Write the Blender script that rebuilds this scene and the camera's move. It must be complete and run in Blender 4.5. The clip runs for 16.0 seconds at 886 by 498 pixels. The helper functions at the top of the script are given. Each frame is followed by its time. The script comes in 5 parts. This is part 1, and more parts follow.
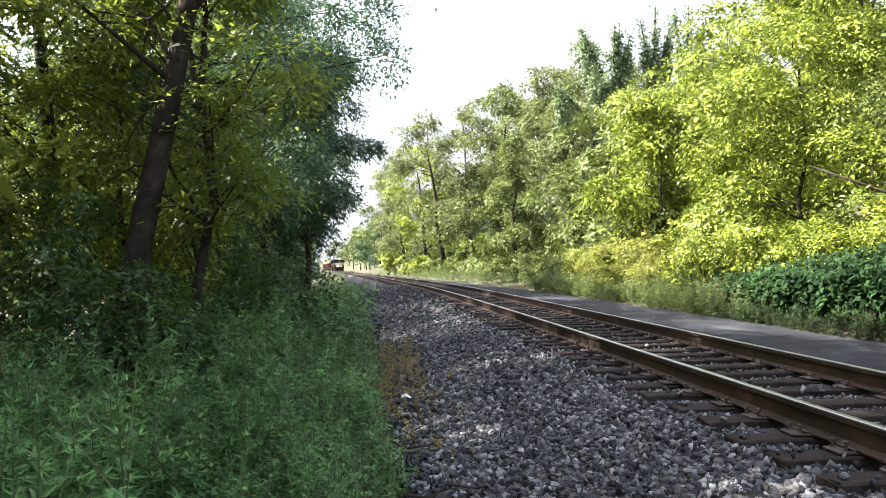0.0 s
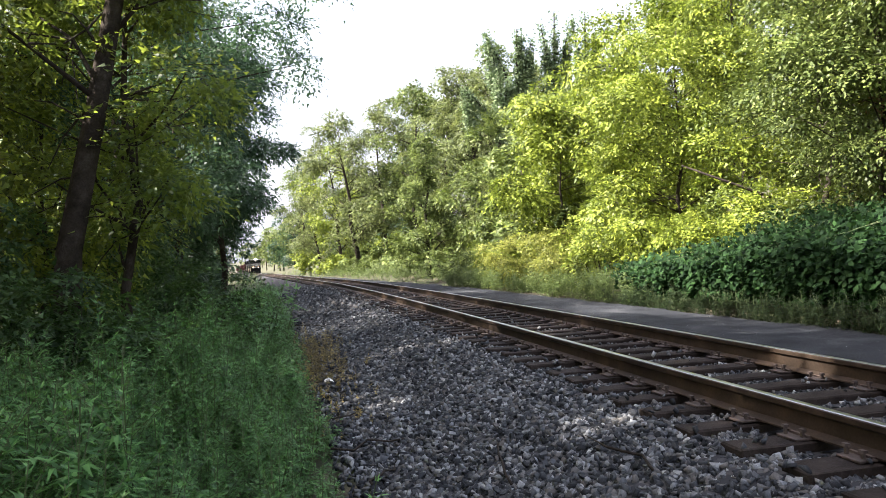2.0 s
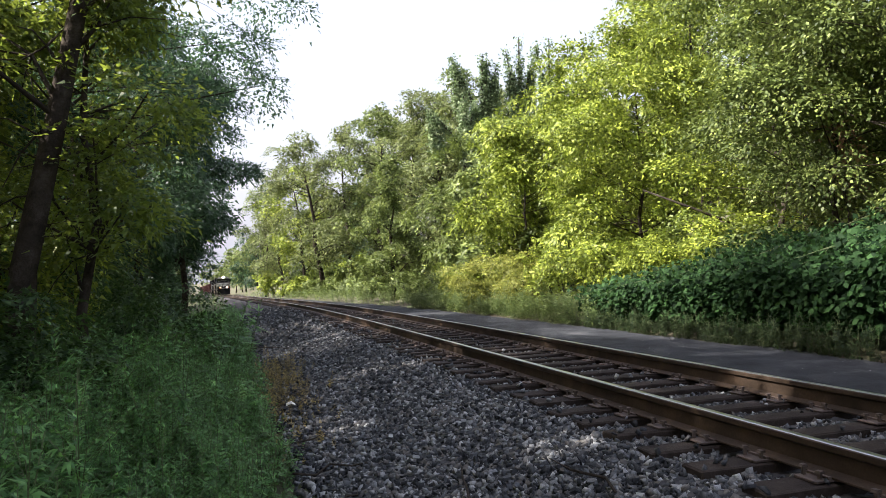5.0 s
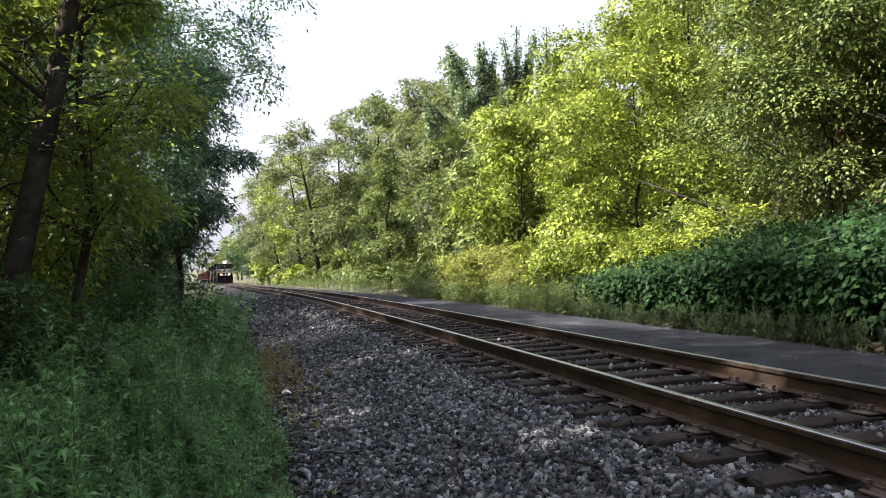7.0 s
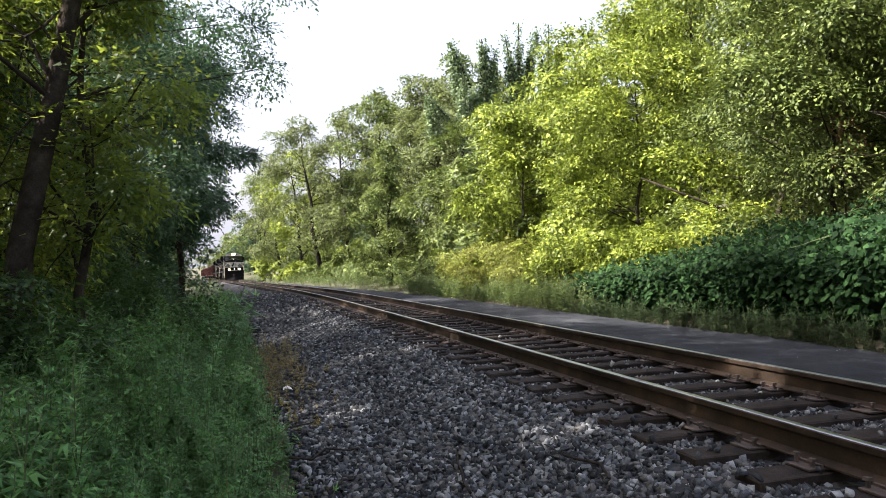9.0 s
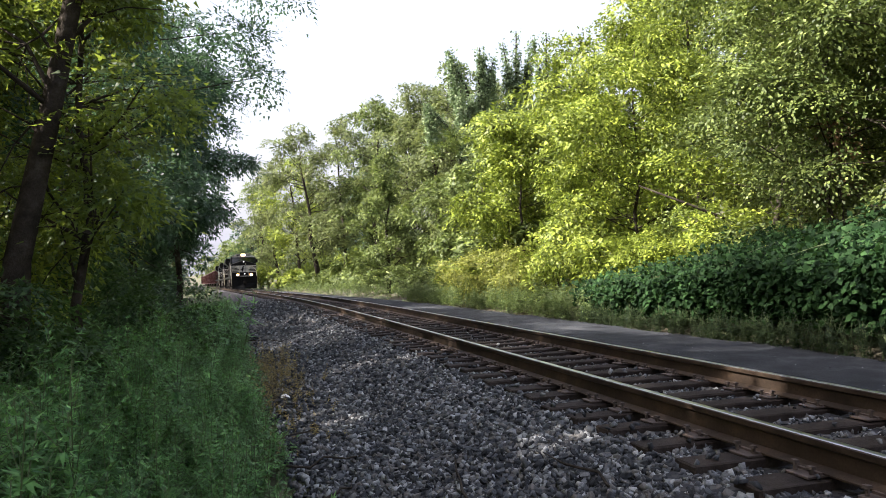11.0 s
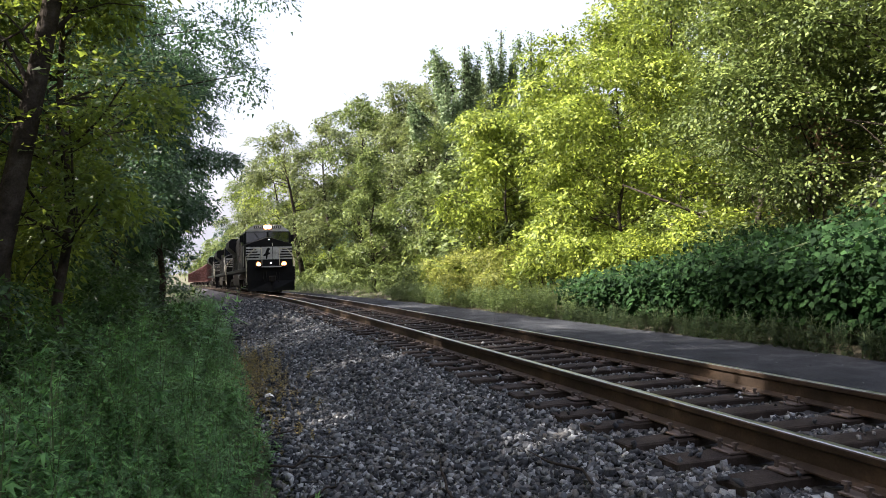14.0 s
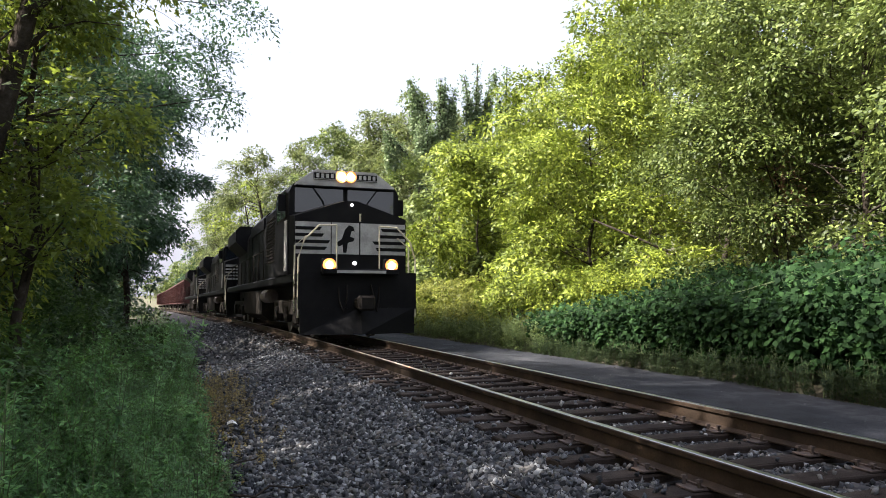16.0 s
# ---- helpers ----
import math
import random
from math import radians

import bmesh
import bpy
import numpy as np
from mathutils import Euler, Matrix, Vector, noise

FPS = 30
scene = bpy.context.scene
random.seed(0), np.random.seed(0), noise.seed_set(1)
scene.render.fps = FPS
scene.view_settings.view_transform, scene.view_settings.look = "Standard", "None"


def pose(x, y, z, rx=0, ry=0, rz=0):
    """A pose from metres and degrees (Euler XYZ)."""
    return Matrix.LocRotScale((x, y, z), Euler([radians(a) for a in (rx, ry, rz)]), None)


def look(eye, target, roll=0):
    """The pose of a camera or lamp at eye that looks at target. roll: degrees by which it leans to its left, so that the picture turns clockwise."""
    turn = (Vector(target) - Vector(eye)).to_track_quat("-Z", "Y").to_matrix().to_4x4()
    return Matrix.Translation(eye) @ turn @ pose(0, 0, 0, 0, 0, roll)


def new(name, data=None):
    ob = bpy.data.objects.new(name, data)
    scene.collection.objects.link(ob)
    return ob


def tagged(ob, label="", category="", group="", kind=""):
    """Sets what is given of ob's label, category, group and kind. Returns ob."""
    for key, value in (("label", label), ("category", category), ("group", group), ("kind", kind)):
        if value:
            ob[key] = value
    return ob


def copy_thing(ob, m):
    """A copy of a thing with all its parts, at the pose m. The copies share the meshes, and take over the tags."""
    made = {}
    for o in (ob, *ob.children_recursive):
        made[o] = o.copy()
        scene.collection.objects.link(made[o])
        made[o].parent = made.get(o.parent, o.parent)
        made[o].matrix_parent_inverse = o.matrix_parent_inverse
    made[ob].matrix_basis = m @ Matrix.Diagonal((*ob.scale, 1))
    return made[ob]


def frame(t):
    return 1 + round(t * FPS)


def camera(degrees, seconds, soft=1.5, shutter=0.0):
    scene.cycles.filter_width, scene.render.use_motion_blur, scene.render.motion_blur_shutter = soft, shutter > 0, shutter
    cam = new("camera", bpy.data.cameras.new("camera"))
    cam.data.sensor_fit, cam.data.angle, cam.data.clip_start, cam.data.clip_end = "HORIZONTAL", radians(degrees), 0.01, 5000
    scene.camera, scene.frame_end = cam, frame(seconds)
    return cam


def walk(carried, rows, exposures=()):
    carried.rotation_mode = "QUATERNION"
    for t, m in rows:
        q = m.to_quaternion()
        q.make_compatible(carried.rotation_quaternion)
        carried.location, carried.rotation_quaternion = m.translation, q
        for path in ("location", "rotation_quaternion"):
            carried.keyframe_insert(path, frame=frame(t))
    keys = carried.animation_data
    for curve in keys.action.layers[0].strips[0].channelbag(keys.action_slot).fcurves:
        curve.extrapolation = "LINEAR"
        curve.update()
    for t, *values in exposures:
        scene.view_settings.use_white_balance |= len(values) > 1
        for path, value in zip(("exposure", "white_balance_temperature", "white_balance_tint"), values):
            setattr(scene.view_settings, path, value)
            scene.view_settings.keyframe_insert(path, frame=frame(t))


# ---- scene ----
import functools

# ------------------------------------------------------------------ camera
EYE = 1.032          # camera height over the rail tops
cam = camera(63.0, 16.0, soft=0.9)
# seconds, step ahead from the standing place, pitch, roll, yaw
ROWS = [
    (0.0, 1.25, 1.0, 0.65, -5.9),
    (0.5, 1.15, 1.4, 0.63, -7.3),
    (0.7, 0.25, 1.3, 1.33, -8.5),
    (1.0, 0.0, -0.09, 1.64, -9.80),
    (1.5, 0.0, -0.53, 3.50, -12.76),
    (2.0, 0.0, 0.61, 2.39, -12.59),
    (2.5, 0.0, 0.14, 0.39, -16.72),
    (3.0, 0.0, 0.67, 2.88, -13.97),
    (3.5, 0.0, -0.19, 1.56, -17.09),
    (4.0, 0.0, 2.88, 2.81, -14.10),
    (4.5, 0.0, 2.63, 2.34, -15.10),
    (7.0, 0.0, 1.38, 1.81, -15.70),
    (7.5, 0.0, 1.46, 1.72, -15.78),
    (8.0, 0.0, 1.01, 1.56, -15.59),
    (8.5, 0.0, 1.03, 1.62, -15.58),
    (11.0, 0.0, 1.75, 1.69, -15.75),
    (11.5, 0.0, 1.64, 1.92, -15.87),
    (12.0, 0.0, 1.56, 1.78, -16.12),
    (12.5, 0.0, 1.92, 1.66, -16.51),
    (13.0, 0.0, 1.68, 1.71, -16.18),
    (13.5, 0.0, 1.13, 1.90, -16.57),
    (14.0, 0.0, 1.61, 1.67, -16.95),
    (14.5, 0.0, 1.89, 1.48, -16.80),
    (15.0, 0.0, 1.89, 1.40, -17.18),
    (15.5, 0.0, 2.50, 0.83, -18.06),
    (16.0, 0.0, 3.92, 0.09, -19.31),
]
walk(cam, [(t, pose(d * math.sin(radians(-yaw)), d * math.cos(radians(-yaw)), EYE, 90 + p, r, yaw))
           for t, d, p, r, yaw in ROWS],
     exposures=[(0.0, 2.5, 5850, 18), (0.5, 2.5, 5850, 18), (1.0, 2.15, 5850, 18), (2.0, 2.25, 5850, 18), (3.0, 2.22, 5850, 18), (3.5, 2.22, 5850, 18), (4.0, 1.84, 5850, 18), (4.5, 1.8, 5850, 18), (8.0, 1.92, 5850, 18), (16.0, 1.88, 5850, 18)])

# ------------------------------------------------------------------ light
SUN_AZ, SUN_EL = -86.0, 44.0      # degrees clockwise from +y; above the horizon
to_sun = Vector((math.sin(radians(SUN_AZ)) * math.cos(radians(SUN_EL)),
                 math.cos(radians(SUN_AZ)) * math.cos(radians(SUN_EL)), math.sin(radians(SUN_EL))))
world = bpy.data.worlds.new("sky")
scene.world = world
world.use_nodes = True
wn = world.node_tree
sky = wn.nodes.new("ShaderNodeTexSky")
sky.sky_type, sky.sun_disc = "NISHITA", False
sky.sun_elevation, sky.sun_rotation = radians(SUN_EL), radians(SUN_AZ)
sky.air_density, sky.dust_density, sky.ozone_density = 1.6, 10.0, 1.0
wn.nodes["Background"].inputs["Strength"].default_value = 0.12
# thin even haze over the clear sky
haze = wn.nodes.new("ShaderNodeMix")
haze.data_type = "RGBA"
haze.inputs[0].default_value = 0.55
haze.inputs[7].default_value = (3.2, 3.2, 3.2, 1)
wn.links.new(sky.outputs[0], haze.inputs[6])
wn.links.new(haze.outputs[2], wn.nodes["Background"].inputs["Color"])
lamp = bpy.data.lights.new("sun", "SUN")
lamp.energy, lamp.angle, lamp.color = 5.0, radians(0.53), (1.0, 0.91, 0.73)
sun = new("sun", lamp)
sun.matrix_world = look(to_sun * 60, (0, 0, 0))

# ------------------------------------------------------------------ materials
def nodes_of(name):
    m = bpy.data.materials.new(name)
    m.use_nodes = True
    return m, m.node_tree, m.node_tree.nodes["Principled BSDF"]


def ramp(tree, fac, stops):
    r = tree.nodes.new("ShaderNodeValToRGB")
    while len(r.color_ramp.elements) < len(stops):
        r.color_ramp.elements.new(0.5)
    for e, (p, c) in zip(r.color_ramp.elements, stops):
        e.position, e.color = p, (*c, 1)
    tree.links.new(fac, r.inputs[0])
    return r.outputs[0]


def tex(tree, kind, scale, detail=4, coord="Object", rough=0.6):
    c = tree.nodes.new("ShaderNodeTexCoord")
    n = tree.nodes.new("ShaderNodeTexNoise" if kind == "noise" else "ShaderNodeTexVoronoi")
    n.inputs["Scale"].default_value = scale
    if kind == "noise":
        n.inputs["Detail"].default_value, n.inputs["Roughness"].default_value = detail, rough
    tree.links.new(c.outputs[coord], n.inputs["Vector"])
    return n


def mixed(tree, a, b, fac, mode="MIX"):
    n = tree.nodes.new("ShaderNodeMix")
    n.data_type, n.blend_type = "RGBA", mode
    for sock, v in ((n.inputs[6], a), (n.inputs[7], b)):
        if isinstance(v, tuple):
            sock.default_value = (*v, 1)
        else:
            tree.links.new(v, sock)
    if isinstance(fac, float):
        n.inputs[0].default_value = fac
    else:
        tree.links.new(fac, n.inputs[0])
    return n.outputs[2]


def bump(tree, bsdf, height, strength, dist):
    b = tree.nodes.new("ShaderNodeBump")
    b.inputs["Strength"].default_value, b.inputs["Distance"].default_value = strength, dist
    tree.links.new(height, b.inputs["Height"])
    tree.links.new(b.outputs[0], bsdf.inputs["Normal"])


def surface(name, stops, scale=6.0, fine=60.0, rough=0.8, metal=0.0, relief=0.3, dist=0.01, island=0.0):
    """A worn surface: a broad noise picks the colour, a fine one adds grain and relief."""
    m, t, b = nodes_of(name)
    broad, grain = tex(t, "noise", scale), tex(t, "noise", fine, 6)
    col = ramp(t, broad.outputs["Fac"], stops)
    col = mixed(t, col, ramp(t, grain.outputs["Fac"], [(0.3, (0.55, 0.55, 0.55)), (0.7, (1.35, 1.35, 1.35))]), 0.6, "MULTIPLY")
    if island:
        g = t.nodes.new("ShaderNodeNewGeometry")
        col = mixed(t, col, ramp(t, g.outputs["Random Per Island"], [(0.0, (1 - island,) * 3), (1.0, (1 + island,) * 3)]), 1.0, "MULTIPLY")
    t.links.new(col, b.inputs["Base Color"])
    b.inputs["Roughness"].default_value, b.inputs["Metallic"].default_value = rough, metal
    if relief:
        bump(t, b, grain.outputs["Fac"], relief, dist)
    return m


def leafy(name, dark, light, through_col, amount=0.4, rough=0.5, gloss=0.2, patch_scale=1.1, low=0.62, high=1.32):
    """Thin leaves: each one its own shade, lit through from behind."""
    m, t, b = nodes_of(name)
    g = t.nodes.new("ShaderNodeNewGeometry")
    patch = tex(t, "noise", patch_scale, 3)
    mid = tuple((p + q) / 2 for p, q in zip(dark, light))
    col = ramp(t, g.outputs["Random Per Island"], [(0.0, tuple(0.7 * p for p in dark)), (0.5, mid), (0.85, light), (1.0, tuple(1.35 * p for p in light))])
    # noise paints lit clumps and the shaded gaps between them into the colour
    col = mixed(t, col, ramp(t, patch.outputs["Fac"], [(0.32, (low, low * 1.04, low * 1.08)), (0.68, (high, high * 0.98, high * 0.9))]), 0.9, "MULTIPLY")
    t.links.new(col, b.inputs["Base Color"])
    b.inputs["Roughness"].default_value = rough
    b.inputs["Specular IOR Level"].default_value = gloss
    tr = t.nodes.new("ShaderNodeBsdfTranslucent")
    tcol = mixed(t, through_col, ramp(t, g.outputs["Random Per Island"], [(0.0, (0.7, 0.7, 0.7)), (1.0, (1.3, 1.3, 1.3))]), 1.0, "MULTIPLY")
    t.links.new(tcol, tr.inputs["Color"])
    mx = t.nodes.new("ShaderNodeMixShader")
    mx.inputs[0].default_value = amount
    t.links.new(b.outputs[0], mx.inputs[1])
    t.links.new(tr.outputs[0], mx.inputs[2])
    t.links.new(mx.outputs[0], t.nodes["Material Output"].inputs["Surface"])
    return m


def glowing(name, colour, strength):
    m, t, b = nodes_of(name)
    b.inputs["Base Color"].default_value = (*colour, 1)
    b.inputs["Emission Color"].default_value = (*colour, 1)
    b.inputs["Emission Strength"].default_value = strength
    return m


def stony(name):
    """Crushed stone: grey-violet with pale and rusty pieces, a shade for every stone."""
    m, t, b = nodes_of(name)
    g = t.nodes.new("ShaderNodeNewGeometry")
    o = t.nodes.new("ShaderNodeObjectInfo")
    add = t.nodes.new("ShaderNodeMath")
    add.operation = "ADD"
    wrap = t.nodes.new("ShaderNodeMath")
    wrap.operation = "FRACT"
    t.links.new(g.outputs["Random Per Island"], add.inputs[0])
    t.links.new(o.outputs["Random"], add.inputs[1])
    t.links.new(add.outputs[0], wrap.inputs[0])
    col = ramp(t, wrap.outputs[0], [(0.0, (0.012, 0.0125, 0.014)), (0.3, (0.032, 0.034, 0.038)), (0.55, (0.075, 0.079, 0.085)),
                                    (0.72, (0.1, 0.092, 0.082)), (0.88, (0.16, 0.167, 0.175)), (1.0, (0.3, 0.305, 0.3))])
    grain = tex(t, "noise", 90, 5)
    col = mixed(t, col, ramp(t, grain.outputs["Fac"], [(0.3, (0.6, 0.6, 0.6)), (0.7, (1.3, 1.3, 1.3))]), 0.7, "MULTIPLY")
    t.links.new(col, b.inputs["Base Color"])
    b.inputs["Roughness"].default_value = 0.75
    bump(t, b, grain.outputs["Fac"], 0.4, 0.006)
    return m


def bedded(name):
    """The ballast's packed under-layer, stone by stone in cells."""
    m, t, b = nodes_of(name)
    cell, broad = tex(t, "voronoi", 21), tex(t, "noise", 0.7, 5)
    col = ramp(t, cell.outputs["Color"], [(0.1, (0.02, 0.02, 0.022)), (0.5, (0.042, 0.042, 0.045)), (0.75, (0.065, 0.06, 0.058)), (0.95, (0.11, 0.109, 0.108))])
    col = mixed(t, col, ramp(t, broad.outputs["Fac"], [(0.35, (0.75, 0.72, 0.7)), (0.65, (1.1, 1.1, 1.1))]), 0.8, "MULTIPLY")
    t.links.new(col, b.inputs["Base Color"])
    b.inputs["Roughness"].default_value = 0.85
    bump(t, b, cell.outputs["Distance"], -0.9, 0.035)
    return m


def earthy(name):
    m, t, b = nodes_of(name)
    broad, mid, fine = tex(t, "noise", 0.5, 6), tex(t, "noise", 5, 6), tex(t, "noise", 60, 6)
    a = ramp(t, mid.outputs["Fac"], [(0.3, (0.035, 0.028, 0.018)), (0.55, (0.075, 0.06, 0.035)), (0.75, (0.13, 0.1, 0.06))])
    g = ramp(t, fine.outputs["Fac"], [(0.3, (0.025, 0.04, 0.012)), (0.7, (0.08, 0.11, 0.03))])
    col = mixed(t, a, g, ramp(t, broad.outputs["Fac"], [(0.42, (0.0, 0.0, 0.0)), (0.62, (0.9, 0.9, 0.9))]))
    t.links.new(col, b.inputs["Base Color"])
    b.inputs["Roughness"].default_value = 0.95
    bump(t, b, fine.outputs["Fac"], 0.7, 0.03)
    return m


EARTH, BED, STONE = earthy("earth"), bedded("ballast_bed"), stony("crushed_stone")
ROAD = surface("fine_gravel", [(0.3, (0.017, 0.0185, 0.0215)), (0.55, (0.034, 0.0365, 0.041)), (0.75, (0.075, 0.076, 0.08))], 1.6, 45, 0.9, 0, 0.8, 0.015)
TIE = surface("creosoted_wood", [(0.3, (0.0126, 0.009, 0.0072)), (0.55, (0.027, 0.0203, 0.0167)), (0.8, (0.054, 0.045, 0.0382))], 7, 70, 0.8, 0, 0.6, 0.008, 0.3)
RUST = surface("rusty_steel", [(0.3, (0.02, 0.0145, 0.0105)), (0.55, (0.045, 0.031, 0.021)), (0.8, (0.095, 0.06, 0.036))], 3, 60, 0.6, 0.2, 0.3, 0.004)
PLATE = surface("plate_rust", [(0.3, (0.045, 0.033, 0.027)), (0.6, (0.085, 0.062, 0.05)), (0.8, (0.14, 0.1, 0.078))], 9, 80, 0.7, 0.3, 0.3, 0.004)
POLISH = surface("polished_railhead", [(0.3, (0.42, 0.41, 0.4)), (0.7, (0.6, 0.59, 0.58))], 5, 90, 0.3, 1.0, 0.05, 0.002)
BARK = surface("bark", [(0.3, (0.02, 0.016, 0.013)), (0.55, (0.045, 0.037, 0.03)), (0.8, (0.095, 0.08, 0.065))], 3, 30, 0.95, 0, 0.8, 0.03)
STEM = surface("green_stem", [(0.3, (0.06, 0.09, 0.03)), (0.7, (0.12, 0.15, 0.06))], 3, 40, 0.8, 0, 0.1)
DRY = surface("dry_stem", [(0.3, (0.08, 0.06, 0.038)), (0.7, (0.2, 0.15, 0.1))], 3, 40, 0.9, 0, 0.1)
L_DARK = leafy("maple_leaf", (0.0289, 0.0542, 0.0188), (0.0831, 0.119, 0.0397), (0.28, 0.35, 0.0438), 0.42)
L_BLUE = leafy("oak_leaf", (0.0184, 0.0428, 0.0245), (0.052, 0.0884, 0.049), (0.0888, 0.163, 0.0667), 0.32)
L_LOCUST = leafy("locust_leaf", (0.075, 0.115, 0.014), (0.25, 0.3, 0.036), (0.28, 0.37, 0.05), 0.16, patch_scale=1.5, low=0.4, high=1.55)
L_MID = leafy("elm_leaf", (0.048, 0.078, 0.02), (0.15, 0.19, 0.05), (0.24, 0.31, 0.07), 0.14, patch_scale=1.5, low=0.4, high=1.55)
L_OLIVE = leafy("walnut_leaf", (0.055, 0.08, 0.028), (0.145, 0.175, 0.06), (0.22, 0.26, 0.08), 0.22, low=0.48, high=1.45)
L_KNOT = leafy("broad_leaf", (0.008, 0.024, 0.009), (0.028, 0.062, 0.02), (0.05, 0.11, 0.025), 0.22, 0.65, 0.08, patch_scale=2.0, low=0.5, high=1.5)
L_VINE = leafy("vine_leaf", (0.1, 0.14, 0.075), (0.24, 0.3, 0.16), (0.16, 0.24, 0.1), 0.3)
L_WEED = leafy("weed_leaf", (0.034, 0.1, 0.034), (0.125, 0.25, 0.08), (0.17, 0.33, 0.07), 0.36, patch_scale=5.0, low=0.42, high=1.7)
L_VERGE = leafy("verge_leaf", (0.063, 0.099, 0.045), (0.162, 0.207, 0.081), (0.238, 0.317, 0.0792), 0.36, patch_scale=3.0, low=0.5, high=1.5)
# weed leaf made darker: the shade by the thicket is in its colour
L_SHADY = leafy("shade_darkened_weed_leaf", (0.0104, 0.0208, 0.00864), (0.0313, 0.0486, 0.0208), (0.0554, 0.0924, 0.0277), 0.3, patch_scale=5.0, low=0.5, high=1.5)
# darker, less translucent leaf; the wood's shade is put into its colour
L_GLOOM = leafy("shade_toned_leaf", (0.016, 0.04, 0.016), (0.055, 0.095, 0.034), (0.1, 0.18, 0.03), 0.25)
L_GOLD = leafy("goldenrod_leaf", (0.09, 0.11, 0.025), (0.22, 0.23, 0.05), (0.3, 0.33, 0.06), 0.36)
L_DEAD = leafy("withered_leaf", (0.12, 0.07, 0.035), (0.3, 0.19, 0.11), (0.22, 0.14, 0.07), 0.25)
L_DRY = leafy("dry_weed", (0.15, 0.11, 0.03), (0.36, 0.28, 0.08), (0.3, 0.25, 0.06), 0.3)
BLACK = surface("black_loco_paint", [(0.3, (0.006, 0.006, 0.0065)), (0.7, (0.013, 0.0125, 0.012))], 2, 60, 0.5, 0, 0.05, 0.002)
GRIME = surface("grimy_steel", [(0.3, (0.01, 0.009, 0.008)), (0.6, (0.022, 0.019, 0.016)), (0.8, (0.045, 0.036, 0.03))], 2.5, 40, 0.75, 0, 0.2, 0.005)
WHITE = surface("white_loco_paint", [(0.3, (0.24, 0.23, 0.21)), (0.7, (0.42, 0.41, 0.38))], 3, 60, 0.45, 0, 0.05, 0.002)
CREAM = surface("handrail_paint", [(0.3, (0.4, 0.36, 0.25)), (0.7, (0.55, 0.5, 0.36))], 4, 60, 0.5, 0, 0.05, 0.002)
RED = surface("oxide_red_paint", [(0.3, (0.045, 0.015, 0.012)), (0.55, (0.072, 0.023, 0.018)), (0.8, (0.11, 0.04, 0.03))], 1.2, 40, 0.75, 0, 0.15, 0.004)
STEEL = surface("worn_wheel_steel", [(0.3, (0.1, 0.08, 0.07)), (0.7, (0.2, 0.17, 0.15))], 5, 60, 0.5, 0.7, 0.1, 0.002)
PAPER = surface("white_litter", [(0.3, (0.65, 0.63, 0.58)), (0.7, (0.8, 0.79, 0.75))], 8, 60, 0.7, 0, 0.1, 0.002)
for m, level in ((BLACK, 0.05), (GRIME, 0.06), (TIE, 0.12), (STONE, 0.2), (BED, 0.1), (ROAD, 0.1), (RUST, 0.15), (BARK, 0.05)):
    m.node_tree.nodes["Principled BSDF"].inputs["Specular IOR Level"].default_value = level
GLASS, gt, gb = nodes_of("dark_window_glass")
gb.inputs["Base Color"].default_value = (0.012, 0.016, 0.02, 1)
gb.inputs["Roughness"].default_value, gb.inputs["Specular IOR Level"].default_value = 0.04, 0.9
# glow for the discs that stand in for the lamps' orange halo
AMBER = glowing("lamp_halo_glow", (1.0, 0.33, 0.07), 0.35)
LAMP_ON = glowing("headlamp_glow", (1.0, 0.75, 0.45), 90.0)
DITCH_ON = glowing("ditch_lamp_glow", (1.0, 0.62, 0.3), 40.0)
MARKER = glowing("marker_glow", (1.0, 0.95, 0.85), 1.6)
LENS = surface("unlit_lens", [(0.3, (0.2, 0.2, 0.2)), (0.7, (0.3, 0.3, 0.3))], 3, 60, 0.15, 0, 0)


